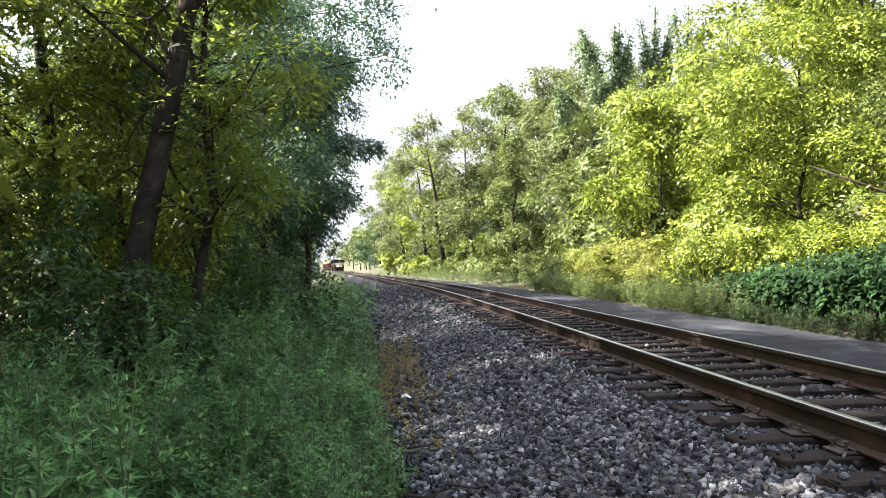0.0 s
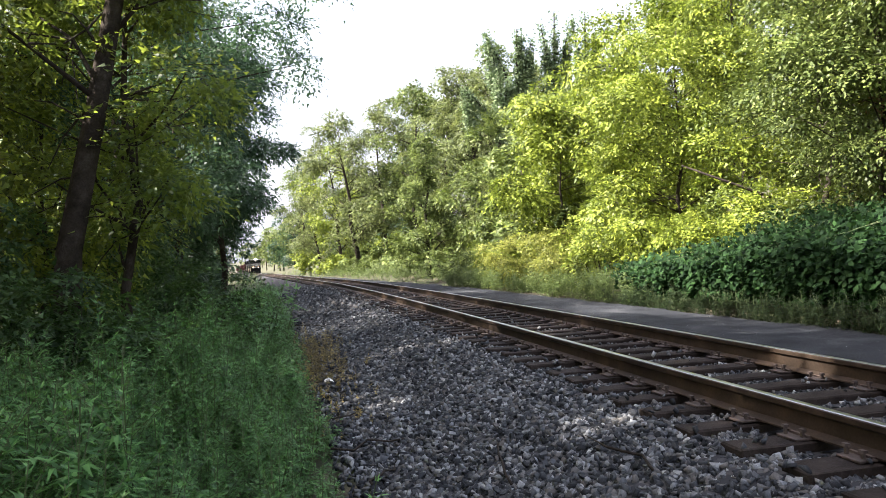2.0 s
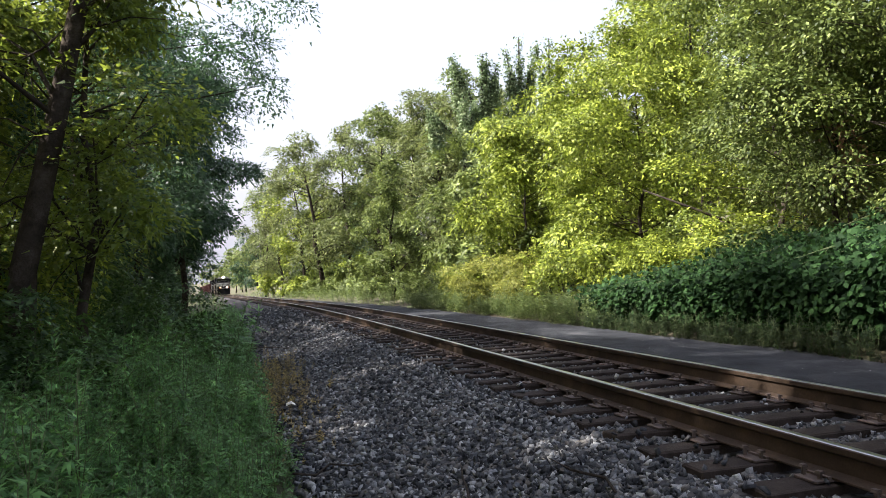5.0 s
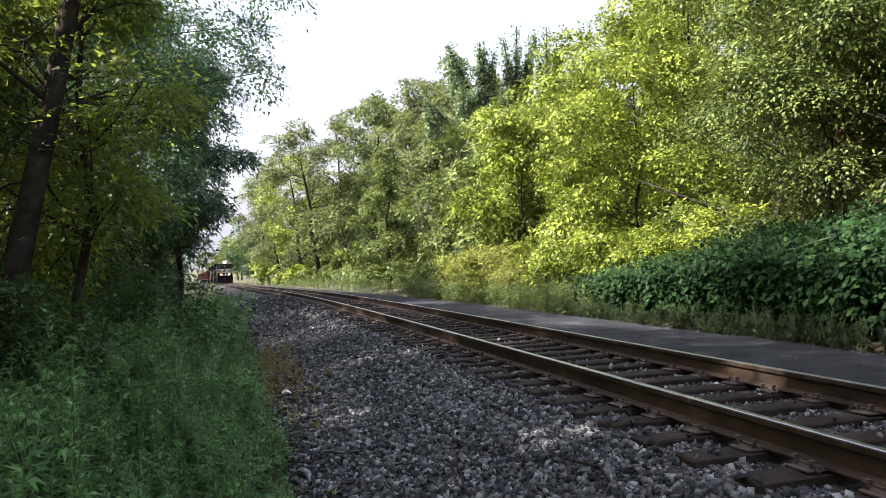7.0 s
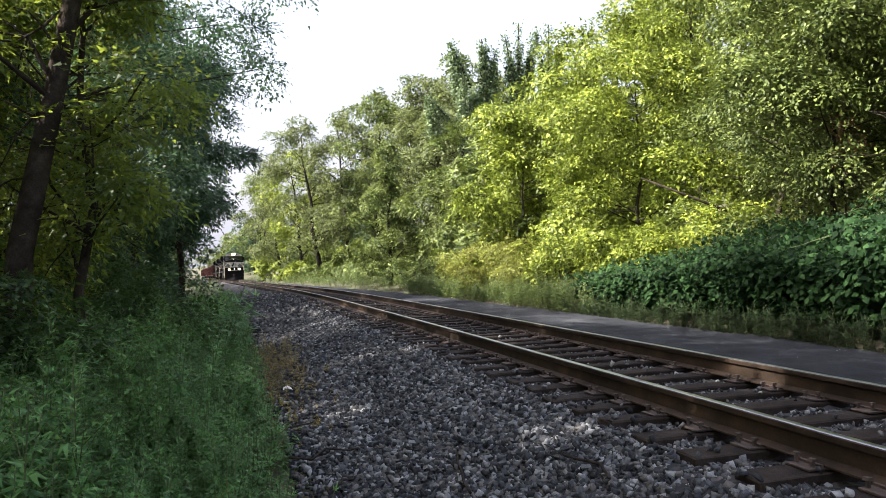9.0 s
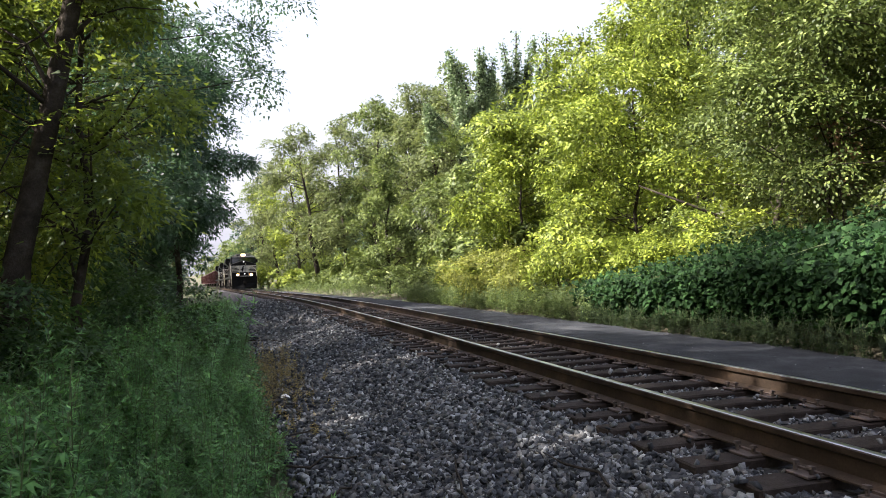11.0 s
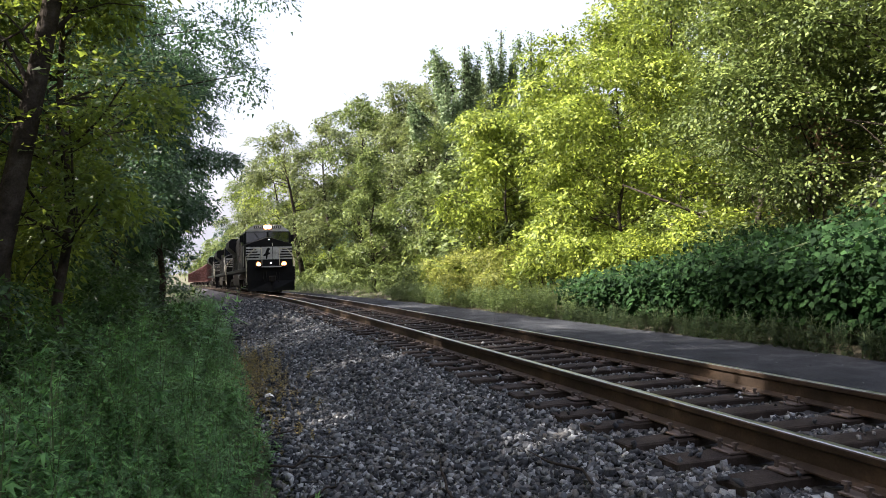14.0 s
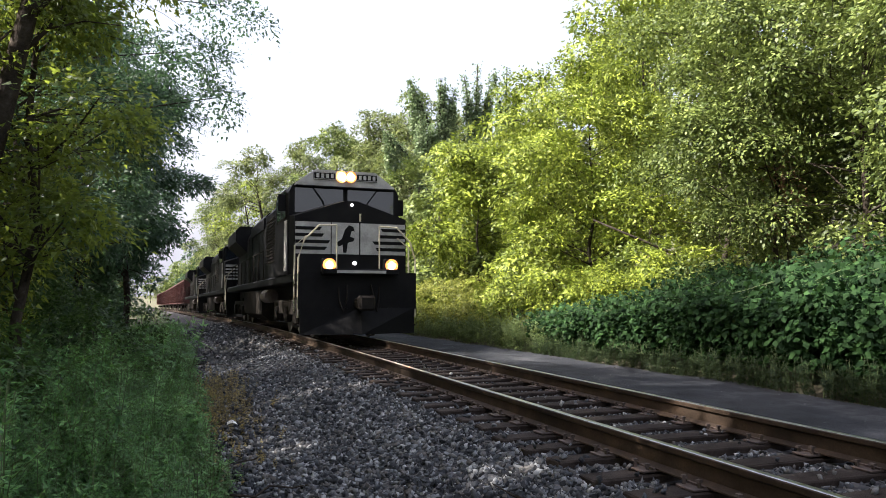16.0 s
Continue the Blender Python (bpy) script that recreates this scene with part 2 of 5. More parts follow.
# ------------------------------------------------------------------ mesh code
class Geo:
    """Collects vertices and faces of one part."""

    def __init__(self):
        self.v, self.f = [], []

    def add(self, v, f):
        k = len(self.v)
        self.v += [tuple(p) for p in v]
        self.f += [tuple(i + k for i in face) for face in f]
        return self

    def box(self, x0, x1, y0, y1, z0, z1, b=0.0):
        if not b:
            v = [(x, y, z) for x in (x0, x1) for y in (y0, y1) for z in (z0, z1)]
            return self.add(v, [(0, 1, 3, 2), (4, 6, 7, 5), (0, 4, 5, 1), (2, 3, 7, 6), (0, 2, 6, 4), (1, 5, 7, 3)])
        bm = bmesh.new()
        bmesh.ops.create_cube(bm, size=1)
        for q in bm.verts:
            q.co = ((x0 + x1) / 2 + q.co.x * (x1 - x0), (y0 + y1) / 2 + q.co.y * (y1 - y0), (z0 + z1) / 2 + q.co.z * (z1 - z0))
        bmesh.ops.bevel(bm, geom=bm.edges[:], offset=b, segments=1, affect="EDGES")
        bm.verts.index_update()
        self.add([q.co[:] for q in bm.verts], [[q.index for q in face.verts] for face in bm.faces])
        bm.free()
        return self

    def tube(self, pts, radii, n=6, caps=True):
        pts = [Vector(p) for p in pts]
        if not isinstance(radii, (list, tuple)):
            radii = [radii] * len(pts)
        v, f = [], []
        for i, p in enumerate(pts):
            d = (pts[min(i + 1, len(pts) - 1)] - pts[max(i - 1, 0)]).normalized()
            a = d.orthogonal().normalized() if abs(d.z) > 0.95 else d.cross(Vector((0, 0, 1))).normalized()
            c = d.cross(a)
            for k in range(n):
                w = 2 * math.pi * k / n
                v.append(p + (a * math.cos(w) + c * math.sin(w)) * radii[i])
        for i in range(len(pts) - 1):
            for k in range(n):
                f.append((i * n + k, i * n + (k + 1) % n, (i + 1) * n + (k + 1) % n, (i + 1) * n + k))
        if caps:
            f += [tuple(range(n))[::-1], tuple((len(pts) - 1) * n + k for k in range(n))]
        return self.add(v, f)

    def prism(self, outline, axis, a, b, shrink=None):
        """An outline in the plane across the axis, from a to b; shrink: the outline at b."""
        far = shrink or outline
        put = {"x": lambda p, t: (t, p[0], p[1]), "y": lambda p, t: (p[0], t, p[1]), "z": lambda p, t: (p[0], p[1], t)}[axis]
        n = len(outline)
        v = [put(p, a) for p in outline] + [put(p, b) for p in far]
        return self.add(v, [tuple(range(n)), tuple(range(2 * n - 1, n - 1, -1))] + [(i, i + n, (i + 1) % n + n, (i + 1) % n) for i in range(n)])


def mesh_of(name, v, f, mat, smooth=False):
    me = bpy.data.meshes.new(name)
    me.from_pydata(v, [], f)
    me.materials.append(mat)
    bm = bmesh.new()
    bm.from_mesh(me)
    bmesh.ops.recalc_face_normals(bm, faces=bm.faces)
    bm.to_mesh(me)
    bm.free()
    if smooth:
        me.shade_smooth()
    return me


def quads(name, v, mat, n=4):
    """A mesh of loose n-cornered faces from an array of corners."""
    me = bpy.data.meshes.new(name)
    count = len(v) // n
    me.vertices.add(len(v))
    me.vertices.foreach_set("co", np.asarray(v, np.float32).ravel())
    me.loops.add(len(v))
    me.loops.foreach_set("vertex_index", np.arange(len(v), dtype=np.int32))
    me.polygons.add(count)
    me.polygons.foreach_set("loop_start", np.arange(count, dtype=np.int32) * n)
    me.materials.append(mat)
    me.update(calc_edges=True)
    return me


def part(name, geo, mat, parent, label="", smooth=False):
    ob = new(name, mesh_of(name, geo.v, geo.f, mat, smooth) if isinstance(geo, Geo) else geo)
    ob.parent = parent
    return tagged(ob, label)


def thing(name, label, category, group="", kind="", at=None):
    ob = new(name)
    ob.empty_display_size = 0.3
    if at is not None:
        ob.matrix_world = at
    return tagged(ob, label, category, group, kind)


# ------------------------------------------------------------------ the lie of the land
BEND, BEND_LEN, EASE = 0.00101, 50.0, 0.00011


def track_x(y):
    """The track's centre line, bending to the left ahead."""
    y = np.asarray(y, float)
    near = -BEND * np.minimum(y, BEND_LEN) ** 2 / 2 * (y > 0)
    over = np.clip(y - BEND_LEN, 0, 400)
    far = -(BEND * BEND_LEN) * over - EASE * over ** 2 / 2 - np.maximum(y - BEND_LEN - 400, 0) * 0.0945
    return 3.9875 + near + far


def track_slope(y):
    return -BEND * min(max(y, 0), BEND_LEN) - EASE * min(max(y - BEND_LEN, 0), 400)


GRADE = 0.0085       # the line falls gently away beyond the nearest stretch


def dip(y):
    y = np.asarray(y, float)
    return -GRADE * (np.clip(y - 20, 0, 20) ** 2 / 40 + np.clip(y - 40, 0, 500))


PROFILE_U = [-2000, -60, -30, -8, -5, -4, -3.4, -2.4, -1.8, -1.35, 1.35, 1.9, 2.2, 4.1, 5, 6.5, 9, 14, 25, 45, 80, 200, 2500]
PROFILE_Z = [-3, -1.6, -1.1, -0.95, -0.82, -0.74, -0.66, -0.49, -0.335, -0.258, -0.248, -0.31, -0.33, -0.33, -0.22, 0.0, 0.35, 1.5, 4.5, 9.5, 15, 20, 20]


def land(x, y):
    u = np.asarray(x, float) - track_x(y)
    return np.interp(u, PROFILE_U, PROFILE_Z) + dip(y)


def sheet(name, us, ys, lift, mat, rough=0.0, seed=1, wobble=0.0):
    rng = np.random.default_rng(seed)
    U, Y = np.meshgrid(np.asarray(us, float), np.asarray(ys, float), indexing="ij")
    if wobble:
        for edge in (0, -1):
            U[edge] += np.convolve(rng.normal(0, wobble, len(ys) + 6), np.ones(3) / 2, "same")[3:-3]
    X = track_x(Y) + U
    Z = land(X, Y) + lift + (rng.normal(0, rough, U.shape) if rough else 0)
    n, m = U.shape
    v = np.stack([X, Y, Z], -1).reshape(-1, 3).tolist()
    f = [(i * m + j, (i + 1) * m + j, (i + 1) * m + j + 1, i * m + j + 1) for i in range(n - 1) for j in range(m - 1)]
    return new(name, mesh_of(name, v, f, mat, True))


far_y = [-2500, -800, -200, -60] + list(np.arange(-30, 60, 1.5)) + list(np.arange(60, 260, 8)) + [320, 450, 800, 2500]
GROUND_U = [-2000, -700, -200, -60, -30, -20, -14, -10] + list(np.arange(-8, 12, 0.5)) + [12, 13, 14, 16, 19, 22, 25, 30, 37, 45, 60, 80, 120, 200, 600, 2000]
ground = tagged(sheet("ground", GROUND_U, far_y, -0.05, EARTH, 0.025, 3), "dark earth with sparse grass rising to a wooded bank", "ground", kind="structure")
bed = tagged(sheet("ballast_bed", np.arange(-3.4, 2.11, 0.11), list(np.arange(-6, 40, 0.12)) + list(np.arange(40, 300, 2)), 0.0, BED, 0.013, 4, 0.22),
             "packed grey crushed-stone railway ballast", "ballast", kind="structure")
access_road = tagged(sheet("road", np.linspace(2.0, 4.15, 16), list(np.arange(-8, 60, 0.4)) + list(np.arange(60, 200, 4)), 0.015, ROAD, 0.006, 5, 0.07),
                     "grey fine-gravel access track beside the railway", "road", kind="structure")

# ------------------------------------------------------------------ foliage
def leaf_quads(rng, pos, size, aspect=0.55, droop=0.25, fold=0.12, lie=None):
    n = len(pos)
    d = rng.normal(size=(n, 3))
    d[:, 2] = d[:, 2] * 0.6 - droop
    d /= np.linalg.norm(d, axis=1, keepdims=True)
    nrm = rng.normal(size=(n, 3)) * (0.75 if lie is None else 0.4) + (lie or (0, 0, 0.8))
    b = np.cross(d, nrm)
    b /= np.linalg.norm(b, axis=1, keepdims=True) + 1e-9
    up = np.cross(b, d)
    s = (size * rng.uniform(0.65, 1.35, n))[:, None]
    mid = pos + d * s * 0.45 + up * s * fold
    return np.stack([pos, mid + b * s * aspect / 2, pos + d * s, mid - b * s * aspect / 2], 1).reshape(-1, 3)


def lobes_for(rng, h, r, base, count, pointed=0.0):
    """Crown lobes: centre and radii, filling an uneven egg between base * h and h."""
    out = []
    for i in range(count):
        q = (i + rng.uniform(0, 1)) / count
        z = h * (base + (1 - base) * (0.06 + 0.88 * q))
        wide = r * (math.sin(math.pi * min(0.98, 0.22 + 0.68 * q)) ** 0.8) * (1 - pointed * q)
        a, k = rng.uniform(0, 2 * math.pi), math.sqrt(rng.uniform(0.05, 1.0))
        size = r * rng.uniform(0.22, 0.38) * (1 - 0.45 * pointed * q)
        out.append((math.cos(a) * wide * k * 0.85, math.sin(a) * wide * k * 0.85, z, size, size, size * rng.uniform(0.38, 0.66)))
    return out


def crown(rng, lobes, count, size, aspect, clump=34, spread=0.22, kite=False):
    """Leafy sprays on the outside of every lobe; the leaves of one spray lie much the same way."""
    count, size = int(count * 1.2), size * 0.92
    weight = np.array([l[3] * l[4] for l in lobes])
    pick = rng.choice(len(lobes), max(1, count // clump), p=weight / weight.sum())
    L = np.array(lobes)[pick]
    d = rng.normal(size=(len(pick), 3)) + (0, 0, 0.25)
    d /= np.linalg.norm(d, axis=1, keepdims=True)
    rad = rng.uniform(0.3, 1.0, len(pick)) ** 0.4 * rng.uniform(0.85, 1.15, len(pick))
    c = L[:, :3] + d * L[:, 3:] * rad[:, None]
    face = d * 0.65 + (0, 0, 0.6) + rng.normal(size=d.shape) * 0.3
    face /= np.linalg.norm(face, axis=1, keepdims=True)
    wide = spread * rng.uniform(0.6, 1.35, len(c))
    n = len(c) * clump
    off = rng.normal(size=(n, 3)) * np.repeat(wide, clump)[:, None]
    up = np.repeat(face, clump, 0)
    off -= up * (off * up).sum(1, keepdims=True) * 0.72
    off[:, 2] -= (off ** 2).sum(1) * 0.5
    pos = np.repeat(c, clump, 0) + off
    nrm = up + rng.normal(size=(n, 3)) * 0.33
    go = off / (np.linalg.norm(off, axis=1, keepdims=True) + 1e-6) + np.repeat(d, clump, 0) * 0.5 + rng.normal(size=(n, 3)) * 0.5 - (0, 0, 0.3)
    go -= nrm * (go * nrm).sum(1, keepdims=True) / (nrm ** 2).sum(1, keepdims=True)
    go /= np.linalg.norm(go, axis=1, keepdims=True) + 1e-6
    side = np.cross(go, nrm)
    side /= np.linalg.norm(side, axis=1, keepdims=True) + 1e-6
    k = (size * rng.uniform(0.6, 1.4, n))[:, None]
    if kite:
        mid = pos + go * k * 0.45 + nrm * k * 0.06
        return np.stack([pos, mid + side * k * aspect / 2, pos + go * k, mid - side * k * aspect / 2], 1).reshape(-1, 3)
    return np.stack([pos + side * k * aspect / 2, pos + go * k, pos - side * k * aspect / 2], 1).reshape(-1, 3)


def limbs(geo, rng, h, r0, lobes, lean=(0, 0), base=0.3, top=0.9, sides=7):
    """A tapered, slightly crooked trunk, and a limb to every lobe."""
    pts, rad = [], []
    for i in range(7):
        q = i / 6
        k = rng.normal(0, 0.012 * h, 2) * (q > 0)
        pts.append((lean[0] * q * h + k[0], lean[1] * q * h + k[1], h * top * q - (0.25 if i == 0 else 0)))
        rad.append(r0 * (1.25 if i == 0 else 1 - 0.86 * q))
    geo.tube(pts, rad, sides)
    P = np.array(pts)
    for l in lobes:
        z0 = min(max(l[2] - 0.09 * h * rng.uniform(0.3, 1.3), base * h * 0.8, 0.14 * h), h * top * 0.95)
        p0 = np.array([np.interp(z0, P[:, 2], P[:, k]) for k in range(3)])
        p2 = np.array(l[:3]) + (0, 0, l[5] * 0.3)
        p1 = (p0 + p2) / 2 + rng.normal(0, 0.04 * h * 0.3, 3)
        w = min(0.05, r0 * (1 - 0.86 * z0 / (h * top)) * 0.45)
        geo.tube([p0, p1, p2], [w, w * 0.6, 0.012], 5, False)
        for _ in range(2):
            e = p1 + rng.normal(0, 1, 3) * np.array(l[3:]) * 0.9
            geo.tube([p1, (p1 + e) / 2 + (0, 0, 0.1), e], [w * 0.4, w * 0.25, 0.008], 4, False)


def tree(label, x, y, h, r, leaf, seed, count=12000, size=0.14, aspect=0.55, base=0.3, r0=0.0, lean=(0, 0), n_lobes=18, extra=(), pointed=0.0,
         group="woodland trees", spread=0.22, name="tree", z=None):
    rng = np.random.default_rng(seed)
    near = size < 0.112
    t = thing(name, label, "tree", group, at=pose(x, y, float(land(x, y)) - 0.05 if z is None else z))
    lobes = lobes_for(rng, h, r, base, int(n_lobes * 1.5), pointed)
    lobes = [(l[0] + lean[0] * l[2], l[1] + lean[1] * l[2], *l[2:]) for l in lobes] + list(extra)
    g = Geo()
    limbs(g, rng, h, r0 or 0.011 * h + 0.03, lobes, lean, base)
    part("trunk", g, BARK, t, smooth=True)
    part("crown", quads("crown", crown(rng, lobes, count, size, aspect, spread=spread, kite=near), leaf, 4 if near else 3), None, t)
    return t

# ------------------------------------------------------------------ right bank: trees
BRIGHT = "bright yellow-green locust tree on the sunny bank"
MIXED = "tall leafy broadleaf tree on the wooded bank"
for i, (x, y, h, r, leaf, n, size, base, label) in enumerate([
        # nearest, over the broad-leaved thicket
        (12.2, 10.2, 9.5, 3.4, L_MID, 27000, 0.095, 0.22, "dark green leafy tree standing over the thicket"),
        (15.5, 12.5, 12.5, 4.2, L_MID, 24000, 0.11, 0.15, MIXED),
        (12.6, 14.6, 9.5, 3.3, L_MID, 26000, 0.095, 0.14, "leafy green tree behind the roadside thicket"),
        (16.5, 17.5, 13.5, 4.3, L_LOCUST, 16000, 0.16, 0.15, BRIGHT),
        (11.6, 19.2, 8.2, 3.0, L_LOCUST, 21000, 0.11, 0.1, BRIGHT),
        (13.2, 23.4, 10.0, 3.4, L_LOCUST, 17000, 0.14, 0.1, BRIGHT),
        (17.5, 24.5, 14.0, 4.4, L_LOCUST, 14000, 0.17, 0.15, BRIGHT),
        (11.2, 27.5, 7.6, 3.0, L_LOCUST, 15000, 0.15, 0.08, BRIGHT),
        (14.0, 31.5, 8.8, 3.8, L_LOCUST, 14000, 0.17, 0.1, BRIGHT),
        (21.5, 20.5, 16.0, 5.0, L_MID, 12000, 0.2, 0.2, MIXED),
        (22.0, 13.0, 16.0, 5.0, L_MID, 12000, 0.2, 0.2, MIXED),
        (19.5, 6.5, 15.0, 5.0, L_MID, 11000, 0.2, 0.2, MIXED),
        (12.4, 7.4, 9.0, 3.6, L_MID, 20000, 0.1, 0.5, "dark green leafy tree standing over the thicket"),
        (11.9, 12.2, 7.5, 2.8, L_MID, 16000, 0.095, 0.5, "dark green leafy tree standing over the thicket"),
        (22.0, 30.0, 14.5, 4.6, L_LOCUST, 11000, 0.2, 0.2, BRIGHT),
        (13.0, 38.5, 9.2, 3.8, L_MID, 12000, 0.19, 0.12, MIXED),
        (18.5, 40.0, 8.2, 4.0, L_OLIVE, 11000, 0.2, 0.2, MIXED),
        ]):
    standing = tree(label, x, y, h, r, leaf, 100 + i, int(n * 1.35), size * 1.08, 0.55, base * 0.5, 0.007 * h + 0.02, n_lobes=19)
    if i == 2:
        part("broken_limb", Geo().tube([(0, 0, 1.5), (-1.2, 0.3, 1.8), (-2.1, 0.7, 2.25), (-3.0, 1.3, 2.75)], [0.045, 0.038, 0.032, 0.018], 7), BARK, standing, "bare broken limb", True)
tree("slender sapling with withered orange-brown leaves", 11.9, 12.0, 4.2, 0.4, L_DEAD, 139, 600, 0.09, 0.6, 0.5, 0.03, n_lobes=6, spread=0.14)

tree("cone-shaped green tree with a pointed tip and dense low foliage", 9.2, 45.5, 9.5, 2.9, L_MID, 140, 20000, 0.17, 0.5, 0.03, pointed=0.8, n_lobes=24)
for i, (x, y, h, r, leaf, lean, r0) in enumerate([
        (8.6, 80.0, 17.7, 5.2, L_OLIVE, (-0.12, 0), 0.3), (11.2, 77.0, 18.7, 4.6, L_OLIVE, (-0.05, 0), 0.22), (13.5, 72.0, 18.7, 4.6, L_MID, (0, 0), 0.25),
        (15.5, 66.0, 18.2, 4.8, L_OLIVE, (0, 0), 0.2), (16.8, 62.0, 16.6, 4.6, L_OLIVE, (0.03, 0), 0.22), (17.5, 55.0, 12.5, 4.4, L_OLIVE, (0, 0), 0.2),
        (7.5, 93.0, 17.7, 5.0, L_LOCUST, (-0.06, 0), 0.22), (5.5, 106.0, 18.2, 5.0, L_OLIVE, (-0.04, 0), 0.22), (3.5, 122.0, 18.7, 5.5, L_MID, (0, 0), 0.25),
        (20.5, 69.0, 20.0, 5.0, L_MID, (0, 0), 0.25), (23.5, 60.0, 14.8, 5.0, L_OLIVE, (0, 0), 0.25), (16.5, 84.0, 20.7, 5.0, L_MID, (0, 0), 0.25),
        (25.0, 50.0, 12.0, 5.0, L_OLIVE, (0, 0), 0.25), (28.0, 44.0, 15.2, 5.0, L_OLIVE, (0, 0), 0.25), (28.0, 36.0, 16.2, 5.0, L_MID, (0, 0), 0.25)]):
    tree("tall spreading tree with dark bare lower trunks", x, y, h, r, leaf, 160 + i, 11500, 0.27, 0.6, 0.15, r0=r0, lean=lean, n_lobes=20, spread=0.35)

# woods farther on, both sides of the bend: a few kinds repeated
far_kinds = [tree("distant hazy green tree beyond the bend", 16 + 7 * i, 190.0 + 9 * i, 16.0 + i, 5.5, m, 200 + i, 2100, 0.62, 0.7, 0.1, n_lobes=16, spread=0.6, group="distant trees")
             for i, m in enumerate((L_MID, L_OLIVE, L_BLUE))]
rng = np.random.default_rng(7)
for i in range(44):
    y = rng.uniform(105, 330)
    u = rng.uniform(7.5, 42) if i % 3 else -rng.uniform(11, 26)
    x = float(track_x(y)) + u
    copy_thing(far_kinds[i % 3], pose(x, y, float(land(x, y)) - 0.1, 0, 0, rng.uniform(0, 360)))
for i in range(26):
    y, u = rng.uniform(-30, 100), rng.uniform(26, 60)
    x = float(track_x(y)) + u
    if x / max(y, 1) < 0.58:
        continue
    copy_thing(far_kinds[i % 2], pose(x, y, float(land(x, y)) - 3.5, 0, 0, rng.uniform(0, 360)))


for i in range(16):
    y = rng.uniform(150, 345)
    u = rng.uniform(4.5, 11) * (1 if i % 3 == 0 else -1)
    copy_thing(far_kinds[i % 3], pose(float(track_x(y)) + (u * 1.6 if u > 0 else u - 6.5), y, -1.5, 0, 0, rng.uniform(0, 360)))


for x, y, k in ((-21.0, 452.0, 0), (-12.0, 466.0, 1), (-4.0, 440.0, 2), (4.0, 470.0, 0), (-17.0, 490.0, 1)):
    copy_thing(far_kinds[k], pose(x, y, -1.0, 0, 0, 40 * k + y))

# dead trees hung with vines
def vine_tree(x, y, h, seed, arms, label):
    rng = np.random.default_rng(seed)
    t = thing("vine_covered_tree", label, "tree", "vine-draped dead trees", at=pose(x, y, float(land(x, y)) - 0.1))
    g, leaves = Geo(), []
    g.tube([(0, 0, 0), (0.15, 0, h * 0.4), (0, 0.1, h * 0.72), (0.1, 0, h)], [0.22, 0.17, 0.12, 0.03], 7)
    poles = [((0, 0, h * 0.45), (0.1, 0, h))]
    for dx, dy, z0, z1 in arms:
        a, b = (0.1, 0, z0), (dx, dy, z1)
        g.tube([a, (dx * 0.5, dy * 0.5, (z0 + z1) / 2 + 0.2), b], [0.11, 0.08, 0.02], 6)
        poles.append((a, b))
    for a, b in poles:
        a, b = np.array(a), np.array(b)
        n = 520
        q = rng.uniform(0.05, 1, (n, 1))
        p = a + (b - a) * q
        leaves.append(p + rng.normal(0, 0.16, (n, 3)))
        for _ in range(6):
            s = a + (b - a) * rng.uniform(0.45, 1.0)
            drop = rng.uniform(1.0, 3.4)
            m = int(125 * drop)
            leaves.append(s + rng.normal(0, 0.15, (m, 3)) - np.stack([np.zeros(m), np.zeros(m), rng.uniform(0, drop, m)], 1))
    part("trunk", g, BARK, t, smooth=True)
    part("vine", quads("vine", leaf_quads(rng, np.concatenate(leaves), 0.18, 0.6, 0.7), L_VINE), None, t, "hanging curtains of dark vine leaves")


VINES = "dead tree trunk draped with hanging dark vines"
vine_tree(13.5, 43.0, 11.9, 301, [(-2.2, 0, 8.4, 10.9), (1.0, 0.4, 8, 11.6)], "broken dead tree with a snapped limb and hanging vines")
vine_tree(15.2, 44.0, 14.6, 302, [(-1.9, 0.3, 9.5, 14.4), (1.1, 0, 9.5, 14.0), (0.5, 0.2, 9, 14.3)], VINES)
vine_tree(17.8, 44.0, 15.2, 303, [(1.2, 0.3, 9.5, 14.2), (-0.9, 0, 9, 14.4)], VINES)
vine_tree(19.5, 43.0, 14.4, 304, [(1.0, 0.3, 9, 13.0), (-0.8, 0.2, 9, 14.0)], VINES)

